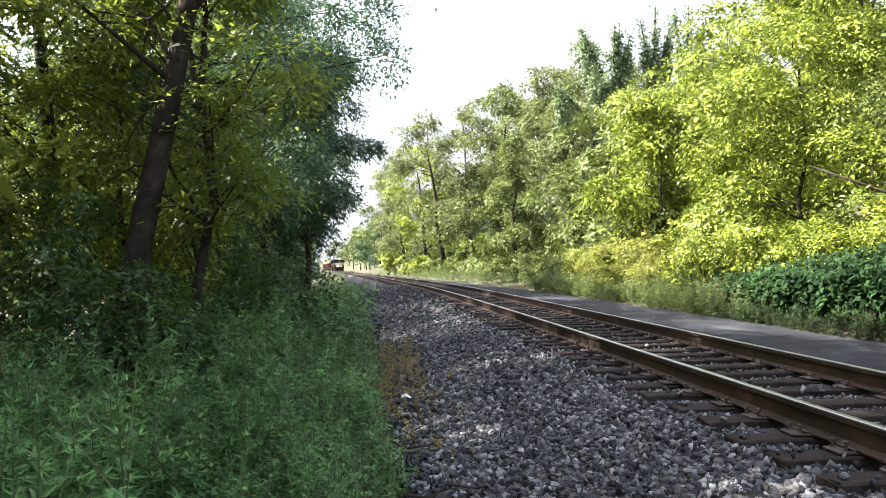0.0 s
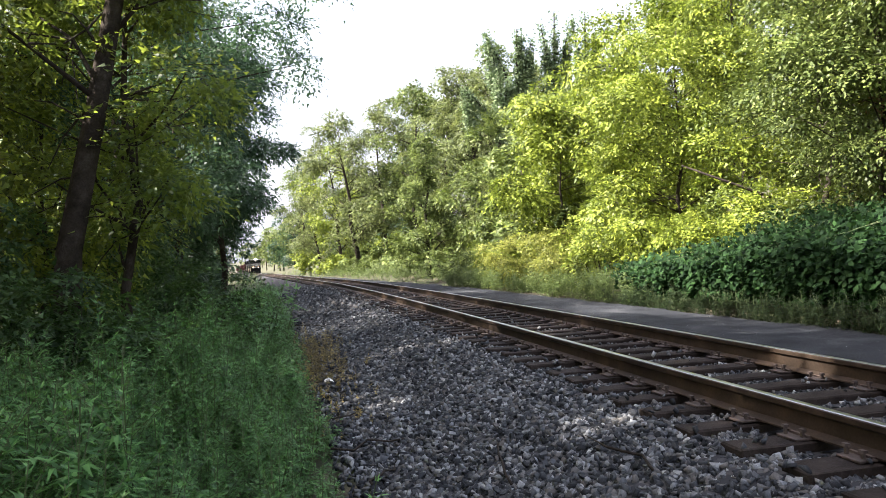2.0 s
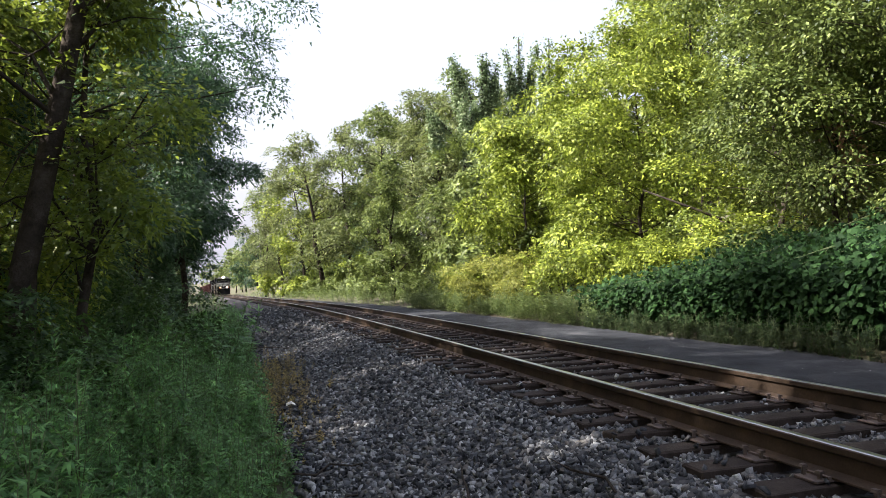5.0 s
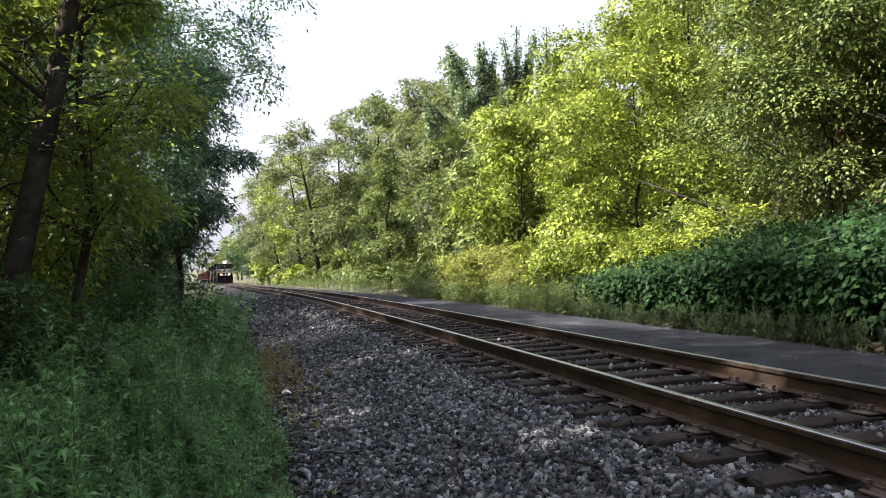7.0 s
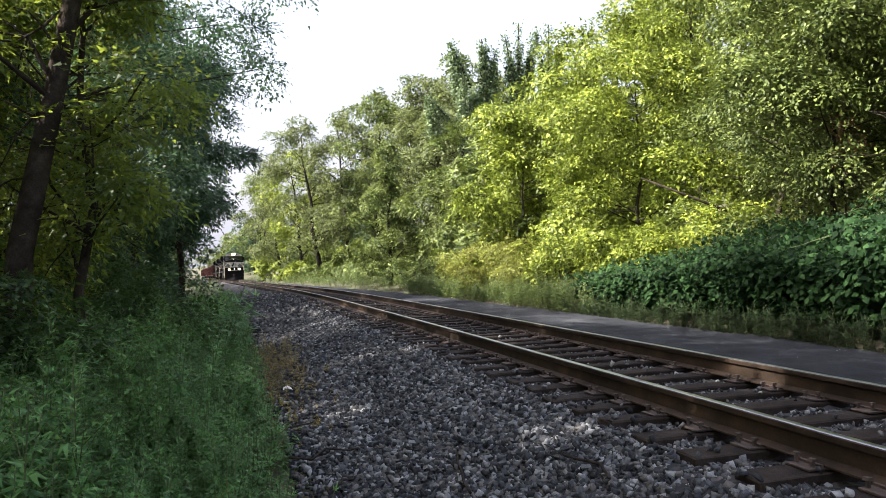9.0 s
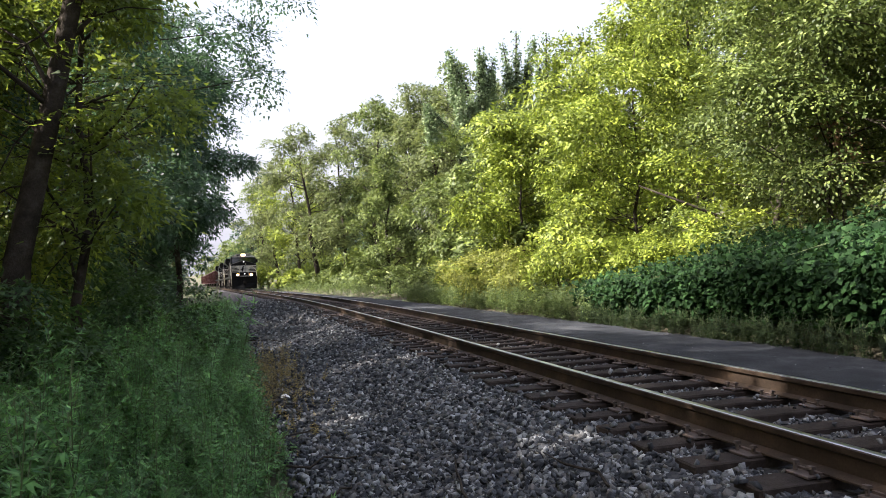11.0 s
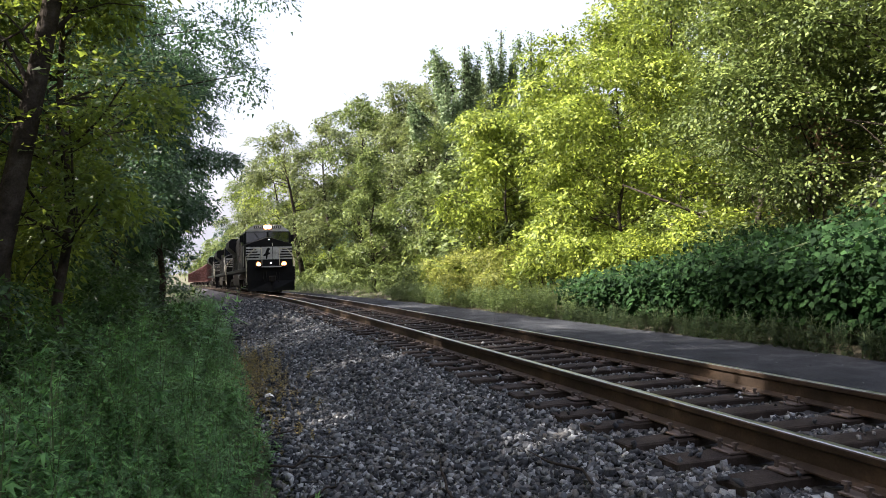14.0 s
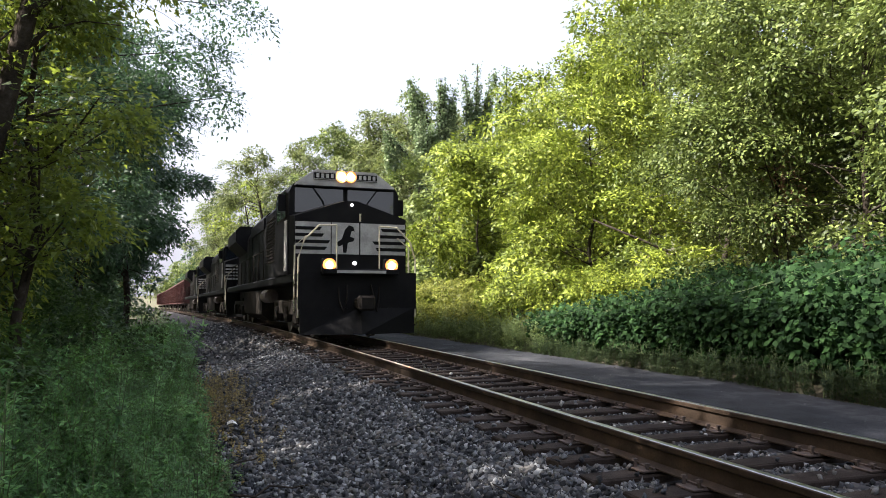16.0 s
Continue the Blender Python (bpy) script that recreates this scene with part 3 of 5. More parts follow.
# ------------------------------------------------------------------ left wood
SHADE = "tall dark woodland tree backlit by the sun"
left_trees = [
    # x, y, height, radius, leaves, count, leaf size, crown base, trunk radius, extra lobes
    (-3.45, 12.6, 15.5, 3.6, L_DARK, 10000, 0.12, 0.34, 0.23, [(0.7, 0.0, 4.6, 0.42, 0.42, 0.7), (0.4, 0.1, 2.6, 0.4, 0.4, 0.6), (1.0, -0.1, 6.2, 0.6, 0.5, 0.7)]),
    (-2.6, 13.6, 10.5, 2.6, L_DARK, 13000, 0.13, 0.2, 0.1, []),
    (-7.0, 10.4, 18.5, 4.0, L_DARK, 14000, 0.15, 0.3, 0.2, []),
    (-3.8, 18.0, 11.8, 3.7, L_BLUE, 26000, 0.115, 0.26, 0.17,
     [(3.4, 1.5, 8.2, 1.5, 1.5, 0.6), (4.4, 2.5, 7.4, 1.1, 1.1, 0.45), (4.6, 1.5, 9.6, 1.3, 1.3, 0.5), (2.6, 0.5, 10.4, 1.5, 1.5, 0.8)]),
    (-5.8, 15.4, 12.0, 3.6, L_DARK, 12000, 0.16, 0.12, 0.2, []),
    (-4.2, 24.0, 11.8, 3.9, L_BLUE, 24000, 0.15, 0.25, 0.19, [(3.2, 1.0, 8.0, 1.4, 1.4, 0.7), (3.0, 1.5, 10.2, 1.6, 1.6, 0.8)]),
    (-7.4, 22.5, 8.0, 3.0, L_DARK, 9000, 0.15, 0.1, 0.14, []),
    (-4.0, 31.0, 13.2, 4.0, L_BLUE, 24000, 0.18, 0.24, 0.2, []),
    (-2.7, 34.0, 12.0, 3.9, L_BLUE, 42000, 0.16, 0.22, 0.16, []),
    (-7.5, 30.0, 13.0, 4.4, L_DARK, 11000, 0.2, 0.08, 0.2, []),
    (-4.6, 39.0, 13.5, 4.4, L_BLUE, 26000, 0.2, 0.2, 0.22, []),
    (-5.0, 47.0, 13.5, 4.6, L_BLUE, 20000, 0.22, 0.22, 0.22, []),
    (-8.5, 43.0, 13.5, 5.0, L_BLUE, 10000, 0.24, 0.05, 0.22, []),
    (-6.2, 56.0, 14.5, 4.6, L_BLUE, 15000, 0.24, 0.25, 0.22, []),
    (-7.2, 66.0, 13.0, 4.4, L_BLUE, 12000, 0.27, 0.25, 0.22, []),
    (-8.4, 77.0, 12.5, 4.4, L_BLUE, 10000, 0.3, 0.2, 0.22, []),
    (-9.8, 90.0, 12.5, 4.6, L_BLUE, 8000, 0.3, 0.04, 0.22, []),
    (-11.6, 104.0, 12.5, 4.8, L_BLUE, 7000, 0.33, 0.04, 0.22, []),
    (-7.2, 45.0, 9.0, 3.2, L_BLUE, 12000, 0.22, 0.03, 0.15, []),
    (-8.8, 60.0, 9.5, 3.6, L_BLUE, 11000, 0.26, 0.03, 0.15, []),
    (-10.4, 78.0, 10.0, 4.0, L_BLUE, 10000, 0.3, 0.03, 0.15, []),
    # added deeper in the wood to shade the ground along the track
    (-9.6, 51.0, 13.0, 4.4, L_BLUE, 9000, 0.28, 0.1, 0.2, []),
    (-10.4, 64.0, 13.0, 4.4, L_BLUE, 8000, 0.3, 0.1, 0.2, []),
    (-11.4, 72.0, 13.0, 4.4, L_BLUE, 7500, 0.32, 0.1, 0.2, []),
    (-12.4, 85.0, 13.0, 4.6, L_BLUE, 7000, 0.34, 0.1, 0.2, []),
    (-13.4, 97.0, 13.0, 4.6, L_BLUE, 7000, 0.36, 0.1, 0.2, []),
    (-9.5, 12.0, 10.5, 4.0, L_DARK, 9000, 0.22, 0.1, 0.2, []),
    (-12.0, 20.0, 11.0, 4.4, L_DARK, 8000, 0.25, 0.08, 0.22, []),
    (-12.5, 32.0, 11.5, 4.6, L_DARK, 8000, 0.26, 0.06, 0.22, []),
    # unseen trees, added to cast shade on the ballast, road and thicket
    (-7.4, 7.6, 18.5, 4.6, L_DARK, 9500, 0.3, 0.1, 0.24, []),
    (-6.8, 3.2, 18.0, 4.8, L_DARK, 8500, 0.38, 0.1, 0.24, []),
    (-6.8, -1.8, 16.5, 4.6, L_DARK, 6000, 0.4, 0.1, 0.24, []),
    (-6.8, -8.0, 16.0, 4.6, L_DARK, 5000, 0.4, 0.1, 0.24, []),
    (-11.0, 9.0, 18.0, 5.0, L_DARK, 6000, 0.45, 0.1, 0.24, []),
    (-11.0, 4.5, 18.5, 5.0, L_DARK, 7000, 0.45, 0.1, 0.24, []),
    (-11.0, -1.5, 18.0, 5.0, L_DARK, 6000, 0.45, 0.1, 0.24, []),
]
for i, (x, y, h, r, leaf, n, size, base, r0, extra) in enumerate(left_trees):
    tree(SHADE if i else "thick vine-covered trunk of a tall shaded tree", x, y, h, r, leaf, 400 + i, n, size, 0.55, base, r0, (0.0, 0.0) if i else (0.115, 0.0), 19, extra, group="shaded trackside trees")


# brighter locust leaf colour stands in for sunlit foliage inside the wood
for i, (x, y, h, r) in enumerate([(-5.4, 20.5, 9.0, 2.6), (-4.4, 15.2, 8.0, 2.2), (-8.6, 26.5, 11.0, 3.0), (-6.6, 13.6, 9.0, 2.6), (-5.8, 28.0, 9.0, 2.6)]):
    tree("slender sunlit understorey tree in the wood", x, y, h, r, L_LOCUST, 450 + i, 9000, 0.14, 0.55, 0.1, 0.07, n_lobes=16, group="shaded trackside trees")
# ------------------------------------------------------------------ shrubs and weeds
def shrub(label, x, y, w, h, leaf, seed, count, size, aspect=0.6, name="bush", group="trackside bushes", d=None, stem=BARK):
    rng = np.random.default_rng(seed)
    t = thing(name, label, "bush", group, at=pose(x, y, float(land(x, y)) - 0.03))
    d = d or w
    lobes = [(rng.uniform(-0.7, 0.7) * w, rng.uniform(-0.7, 0.7) * d, h * rng.uniform(0.25, 0.78), w * rng.uniform(0.3, 0.5), d * rng.uniform(0.3, 0.5), h * rng.uniform(0.2, 0.34)) for _ in range(11)]
    g = Geo()
    for l in lobes:
        g.tube([(l[0] * 0.3, l[1] * 0.3, -0.05), (l[0] * 0.6, l[1] * 0.6, l[2] * 0.6), l[:3]], [0.022, 0.016, 0.006], 5, False)
    part("woody_base", g, stem, t)
    part("foliage", quads("foliage", crown(rng, lobes, int(count * 0.62), size * 1.1, aspect, spread=0.14), leaf, 3), None, t)
    return t


for i, (x, y, w, h, leaf, n, size, label) in enumerate([
        (11.0, 14.4, 1.4, 2.7, L_LOCUST, 9000, 0.08, "bright green sunlit bush behind the thicket"),
        (10.7, 16.4, 1.3, 2.3, L_LOCUST, 9000, 0.08, "bright green sunlit bush behind the thicket"),
        (9.6, 24.5, 1.5, 2.0, L_GOLD, 9000, 0.09, "sunlit yellow-green bush at the roadside"),
        (9.3, 22.6, 1.2, 1.4, L_GOLD, 7000, 0.08, "sunlit yellow-green bush at the roadside"),
        (9.0, 26.4, 1.2, 1.2, L_GOLD, 7000, 0.09, "sunlit yellow-green bush at the roadside"),
        (9.5, 31.2, 1.4, 1.6, L_LOCUST, 7000, 0.1, "sunlit yellow-green bush at the roadside"),
        (9.4, 28.5, 1.6, 2.1, L_GOLD, 8000, 0.1, "sunlit yellow-green bush at the roadside"),
        (9.8, 21.0, 1.3, 1.9, L_LOCUST, 8000, 0.09, "bright green sunlit bush at the roadside"),
        (10.4, 18.4, 1.4, 2.2, L_LOCUST, 8000, 0.09, "bright green sunlit bush at the roadside"),
        (9.6, 33.5, 1.6, 1.8, L_MID, 7000, 0.11, "green roadside bush in half shade"),
        (9.2, 38.5, 1.7, 1.7, L_MID, 7000, 0.12, "green roadside bush in half shade"),
        (9.6, 52.0, 2.0, 2.0, L_MID, 6000, 0.15, "green roadside bush in half shade"),
        (9.4, 60.0, 2.2, 1.6, L_MID, 6000, 0.16, "sunlit bush below the tall trees"),
        (8.8, 69.0, 2.4, 1.7, L_MID, 6000, 0.17, "sunlit bush below the tall trees"),
        (8.2, 79.0, 2.4, 1.8, L_MID, 5000, 0.2, "sunlit bush below the tall trees"),
        (6.6, 92.0, 2.6, 2.4, L_LOCUST, 5000, 0.24, "sunlit bush below the tall trees"),
        (4.6, 107.0, 3.0, 4.0, L_LOCUST, 5000, 0.28, "sunlit bush below the tall trees"),
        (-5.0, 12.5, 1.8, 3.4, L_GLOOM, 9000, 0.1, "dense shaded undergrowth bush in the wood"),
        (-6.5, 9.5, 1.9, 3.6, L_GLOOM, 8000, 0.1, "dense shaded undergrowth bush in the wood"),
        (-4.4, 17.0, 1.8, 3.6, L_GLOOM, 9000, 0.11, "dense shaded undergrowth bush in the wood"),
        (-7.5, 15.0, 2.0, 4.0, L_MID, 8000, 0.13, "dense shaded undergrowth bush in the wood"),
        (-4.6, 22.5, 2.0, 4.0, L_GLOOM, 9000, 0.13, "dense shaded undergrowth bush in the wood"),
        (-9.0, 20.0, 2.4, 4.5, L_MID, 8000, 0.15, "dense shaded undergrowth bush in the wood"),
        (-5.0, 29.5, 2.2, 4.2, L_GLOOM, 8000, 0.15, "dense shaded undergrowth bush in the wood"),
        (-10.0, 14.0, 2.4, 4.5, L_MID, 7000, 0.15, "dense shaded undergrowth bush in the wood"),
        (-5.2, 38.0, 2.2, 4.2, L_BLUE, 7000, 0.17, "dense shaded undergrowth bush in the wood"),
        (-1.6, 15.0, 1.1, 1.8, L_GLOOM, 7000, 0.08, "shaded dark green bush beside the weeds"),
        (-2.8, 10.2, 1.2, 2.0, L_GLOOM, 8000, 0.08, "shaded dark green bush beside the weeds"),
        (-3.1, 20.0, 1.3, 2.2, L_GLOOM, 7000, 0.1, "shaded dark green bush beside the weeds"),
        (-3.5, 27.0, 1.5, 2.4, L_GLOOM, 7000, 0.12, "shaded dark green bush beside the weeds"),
        (-4.0, 35.0, 1.7, 2.6, L_BLUE, 6000, 0.14, "shaded dark green bush beside the weeds"),
        (-4.6, 45.0, 1.9, 2.8, L_BLUE, 6000, 0.16, "shaded dark green bush beside the weeds"),
        (-5.6, 57.0, 2.0, 3.0, L_BLUE, 5000, 0.19, "shaded dark green bush beside the weeds"),
        (-6.8, 71.0, 2.2, 3.2, L_BLUE, 5000, 0.22, "shaded dark green bush beside the weeds"),
        ]):
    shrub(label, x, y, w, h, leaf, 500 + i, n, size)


low = [shrub("shady understorey bush below the tall trees", 12.0 + 2 * i, 56.0 + 6 * i, 2.2, 3.4, m, 560 + i, 3400, 0.26, group="bank understorey") for i, m in enumerate((L_MID, L_OLIVE, L_LOCUST))]
rng = np.random.default_rng(77)
for i in range(46):
    y = rng.uniform(24, 125)
    x = float(track_x(y)) + rng.uniform(8.0, 20.0)
    copy_thing(low[i % 3], pose(x, y, float(land(x, y)) - 0.1, 0, 0, rng.uniform(0, 360)))


for i in range(34):
    y = rng.uniform(8, 90)
    x = float(track_x(y)) - rng.uniform(14, 26)
    copy_thing(low[i % 3], pose(x, y, float(land(x, y)) - 0.1, 0, 0, rng.uniform(0, 360)))


def thicket(label, x, y, w, d, h, seed, canes):
    """Arching canes with broad pointed leaves along them, shaggy to the ground on the open side."""
    rng = np.random.default_rng(seed)
    t = thing("broadleaf_thicket", label, "bush", "broad-leaved thickets", at=pose(x, y, float(land(x, y)) - 0.03))
    g, pos = Geo(), []
    for _ in range(canes):
        bx, by = rng.uniform(-w, w) * 0.7 + 0.3, rng.uniform(-d, d)
        a = rng.normal(math.pi, 1.0)
        hh = h * rng.uniform(0.6, 1.08)
        out = rng.uniform(0.4, 1.2)
        pts = [(bx, by, 0), (bx + 0.15 * math.cos(a) * out, by + 0.15 * math.sin(a) * out, hh * 0.6),
               (bx + 0.55 * math.cos(a) * out, by + 0.55 * math.sin(a) * out, hh), (bx + 1.15 * math.cos(a) * out, by + 1.1 * math.sin(a) * out, hh * 0.86)]
        g.tube(pts, [0.012, 0.01, 0.007, 0.004], 4, False)
        P = np.array(pts)
        q = rng.uniform(0.08, 1, 86) ** 0.8 * 3
        k = np.minimum(q.astype(int), 2)
        p = P[k] + (P[k + 1] - P[k]) * (q - k)[:, None]
        pos.append(p + rng.normal(0, 0.12, p.shape))
    n = canes * 24
    zs = rng.uniform(0.05, 1, n) ** 0.8 * h * 0.8
    pos.append(np.stack([-w * rng.uniform(0.55, 1.15, n) - 0.25 * np.sin(zs * 2), rng.uniform(-d, d, n) * 1.1, zs], 1))
    tagged(part("cane_tangle", g, STEM, t), kind="stuff")
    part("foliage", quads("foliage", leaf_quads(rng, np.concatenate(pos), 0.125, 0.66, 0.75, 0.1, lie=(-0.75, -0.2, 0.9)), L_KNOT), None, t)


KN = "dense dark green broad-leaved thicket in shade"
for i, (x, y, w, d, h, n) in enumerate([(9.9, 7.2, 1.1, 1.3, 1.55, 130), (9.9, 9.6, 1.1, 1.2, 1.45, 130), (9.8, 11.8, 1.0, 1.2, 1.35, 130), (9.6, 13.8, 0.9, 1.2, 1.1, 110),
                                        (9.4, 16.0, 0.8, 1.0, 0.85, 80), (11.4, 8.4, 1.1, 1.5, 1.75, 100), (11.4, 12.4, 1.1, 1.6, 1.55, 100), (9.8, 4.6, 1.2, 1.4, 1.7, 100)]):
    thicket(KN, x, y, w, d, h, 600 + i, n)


def weed_kind(seed, h, leaf_len, nodes, branches):
    """One upright weed: a stem with side shoots, and on each of them leaves cut into three narrow fingers."""
    rng = np.random.default_rng(seed)
    bend = rng.normal(0, 0.1, 2) * h
    shoots = [(np.zeros(3), np.array([bend[0], bend[1], h]), nodes, 1.0)]
    for k in range(branches):
        q, a = rng.uniform(0.2, 0.72), rng.uniform(0, 6.28)
        p = np.array([bend[0] * q, bend[1] * q, q * h])
        ln = h * rng.uniform(0.18, 0.36)
        shoots.append((p, p + ln * np.array([math.cos(a) * 0.7, math.sin(a) * 0.7, 0.72]), max(4, nodes // 2), 0.8))
    leaves, stem = [], []
    for p0, p1, n, big in shoots:
        for k in range(n):
            q = (k + rng.uniform(0.2, 0.8)) / n
            if q < 0.12 and big == 1.0:
                continue
            o, a = p0 + (p1 - p0) * q, k * 2.4 + rng.normal(0, 0.3)
            rise = -0.15 + 1.1 * q ** 2 + rng.normal(0, 0.2)
            s = leaf_len * big * rng.uniform(0.75, 1.2) * (1.1 - 0.6 * q ** 2)
            for turn, part_len in ((0.0, 1.0), (0.62, 0.66), (-0.62, 0.66)):
                d = np.array([math.cos(a + turn), math.sin(a + turn), rise - 0.15 * abs(turn)])
                d /= np.linalg.norm(d)
                b = np.cross(d, (0, 0, 1.0))
                b /= np.linalg.norm(b)
                start = o + d * s * 0.12
                w = s * 0.13
                leaves.append([start + b * w, start + d * s * part_len - (0, 0, 0.12 * s), start - b * w])
        r = 0.0045 * big
        for w in ((r, 0, 0), (0, r, 0)):
            w = np.array(w)
            stem.append([p0 - w, p0 + w, p1 + w * 0.5, p1 - w * 0.5])
    return np.array(leaves), np.array(stem)


def spread_weeds(name, label, spots, kinds, leaf, stem, seed, scale=(0.6, 1.3)):
    """Weeds at the spots (x, y, height factor) as one stand of stuff: leaves, with the stems under them."""
    rng = np.random.default_rng(seed)
    L, S = [], []
    for x, y, k in spots:
        lv, st = kinds[rng.integers(len(kinds))]
        a, s = rng.uniform(0, 6.28), k * rng.uniform(*scale)
        m = np.array(Euler((rng.normal(0, 0.14), rng.normal(0, 0.14), a)).to_matrix()) * s
        o = np.array([x, y, float(land(x, y)) - 0.06])
        L.append(lv @ m.T + o)
        S.append(st @ m.T + o)
    ob = tagged(new(name, quads(name, np.concatenate(L).reshape(-1, 3), leaf, 3)), label, "weeds", kind="stuff")
    sub = new("stems", quads("stems", np.concatenate(S).reshape(-1, 3), stem))
    sub.parent = ob
    tagged(sub, kind="stuff")
    return ob


TALL = [weed_kind(700 + i, 1.0, 0.105, 25, 5) for i in range(8)]
LOW = [weed_kind(720 + i, 0.45, 0.085, 11, 3) for i in range(6)]
COARSE = [weed_kind(740 + i, 1.0, 0.15, 14, 3) for i in range(6)]
rng = np.random.default_rng(11)
spots, edge, far_spots, dry = [], [], [], []
for _ in range(2000):
    y = rng.uniform(1.2, 12.5)
    x = float(track_x(y)) - 3.95 - rng.uniform(0, 1) ** 1.2 * 5.2
    if math.hypot(x, y) > 1.9 and x < 0.05:
        k = 0.6 + 0.45 * min(1.0, max(0.0, (-x) / 1.3))
        k *= 1.0 + 0.55 * noise.noise(Vector((x * 1.3, y * 1.3, 3.0)))
        if noise.noise(Vector((x * 2.2, y * 2.2, 9.0))) > -0.38:
            spots.append((x + 0.2 * noise.noise(Vector((0.0, y * 1.5, 5.0))), y, k * (1.0 if y > 3 else 0.8)))
for _ in range(900):
    y = rng.uniform(2.0, 24)
    edge.append((float(track_x(y)) - 3.7 + 0.3 * noise.noise(Vector((1.0, y * 1.1, 2.0))) - abs(rng.normal(0, 0.28)), y, rng.uniform(0.5, 1.1)))
for _ in range(1500):
    y = rng.uniform(12, 60) if rng.uniform() < 0.75 else rng.uniform(60, 115)
    v = rng.uniform(0, 1)
    far_spots.append((float(track_x(y)) - (3.9 if y < 40 else 3.0) - v * 3.2, y, max(0.5, 1.67 - 0.033 * (y - 12)) * rng.uniform(0.7, 1.0)))
for _ in range(460):
    y = rng.normal(12.6, 1.9)
    dry.append((float(track_x(y)) - 3.45 + rng.normal(0, 0.25), y, rng.uniform(0.25, 0.75)))
for _ in range(60):
    y = rng.uniform(7, 10)
    dry.append((float(track_x(y)) - 3.35 + rng.normal(0, 0.22), y, rng.uniform(0.2, 0.5)))
spread_weeds("weeds", "thick stand of tall grey-green weeds beside the ballast", spots, TALL, L_WEED, STEM, 801)
spread_weeds("weed_edge", "low green weeds along the edge of the ballast", [e for e in edge if math.hypot(e[0], e[1]) > 2.2], LOW, L_WEED, STEM, 802)
spread_weeds("far_weeds", "tall green weeds along the shaded trackside", far_spots, COARSE, L_WEED, STEM, 803, (0.8, 1.1))
spread_weeds("dry_weeds", "low yellow-brown dry weeds at the ballast edge", dry, LOW, L_DRY, DRY, 804)

verge, shady = [], []
for _ in range(900):
    y = rng.uniform(15.5, 34)
    verge.append((float(track_x(y)) + 4.15 + abs(rng.normal(0, 0.7)), y, rng.uniform(0.5, 0.95)))
for _ in range(900):
    y = rng.uniform(32, 95)
    verge.append((float(track_x(y)) + 4.1 + rng.uniform(0, 3.2), y, rng.uniform(0.5, 1.05)))
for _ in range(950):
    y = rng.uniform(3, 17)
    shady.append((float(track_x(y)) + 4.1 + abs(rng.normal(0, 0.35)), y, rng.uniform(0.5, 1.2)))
for _ in range(420):
    y = rng.uniform(72, 150)
    side = rng.uniform(2.3, 8.0) if rng.uniform() < 0.6 else -rng.uniform(3.0, 8.0)
    verge.append((float(track_x(y)) + side, y, rng.uniform(0.7, 1.2)))
spread_weeds("verge_grass", "pale green grass and weeds along the access track", verge, COARSE, L_VERGE, STEM, 805)
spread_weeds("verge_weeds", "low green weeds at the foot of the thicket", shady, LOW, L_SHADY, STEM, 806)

# ------------------------------------------------------------------ railway track
HALF = 0.7525
TIE_STEP, TIE_FIRST = 0.5225, -4.38
railway = thing("railway_track", "single railway track of worn rails on dark wooden ties", "railway track")
rail_ys = list(np.arange(-8, 60, 1.0)) + list(np.arange(60, 330, 4.0))
RAIL_SECTION = [(-0.076, -0.183), (0.076, -0.183), (0.076, -0.172), (0.014, -0.150), (0.0095, -0.060), (0.036, -0.042), (0.037, -0.010), (0.030, -0.003),
                (-0.030, -0.003), (-0.037, -0.010), (-0.036, -0.042), (-0.0095, -0.060), (-0.014, -0.150), (-0.076, -0.172)]


def swept(section, u0):
    g, n = Geo(), len(section)
    v = [(float(track_x(y)) + u0 + px, y, pz + float(dip(y))) for y in rail_ys for px, pz in section]
    g.add(v, [(i * n + k, i * n + (k + 1) % n, (i + 1) * n + (k + 1) % n, (i + 1) * n + k) for i in range(len(rail_ys) - 1) for k in range(n)])
    return g


for u0 in (-HALF, HALF):
    r = part("rail", swept(RAIL_SECTION, u0), RUST, railway, "rust-brown steel rail")
    part("railhead", swept([(-0.031, -0.003), (0.031, -0.003), (0.022, 0.0), (-0.022, 0.0)], u0), POLISH, r, "bright polished running surface")


def at_track(y, u=0.0, z=0.0, turn=0.0):
    return pose(float(track_x(y)) + u, y, z + float(dip(y)), 0, 0, math.degrees(-math.atan(track_slope(y))) + turn)


tie_meshes = []
for k in range(6):
    q = random.Random(900 + k)
    g = Geo().box(-1.29 - q.uniform(0, 0.06), 1.29 + q.uniform(0, 0.05), -0.112, 0.112, -0.37, -0.196, 0.012)
    g.v = [(x, y + q.uniform(-0.006, 0.006), z + q.uniform(-0.006, 0.004)) for x, y, z in g.v]
    tie_meshes.append(mesh_of("tie", g.v, g.f, TIE))
pg = Geo().box(-0.19, 0.19, -0.09, 0.09, -0.197, -0.182, 0.003)
pg.box(-0.102, -0.08, -0.085, 0.085, -0.183, -0.168).box(0.08, 0.102, -0.085, 0.085, -0.183, -0.168)
plate_mesh = mesh_of("tie_plate", pg.v, pg.f, PLATE)
sg = Geo().box(-0.009, 0.009, -0.009, 0.009, -0.2, -0.15)
sg.prism([(-0.02, -0.15), (0.02, -0.15), (0.014, -0.134), (-0.014, -0.134)], "y", -0.018, 0.018)
spike_mesh = mesh_of("spike", sg.v, sg.f, PLATE)
q = random.Random(31)
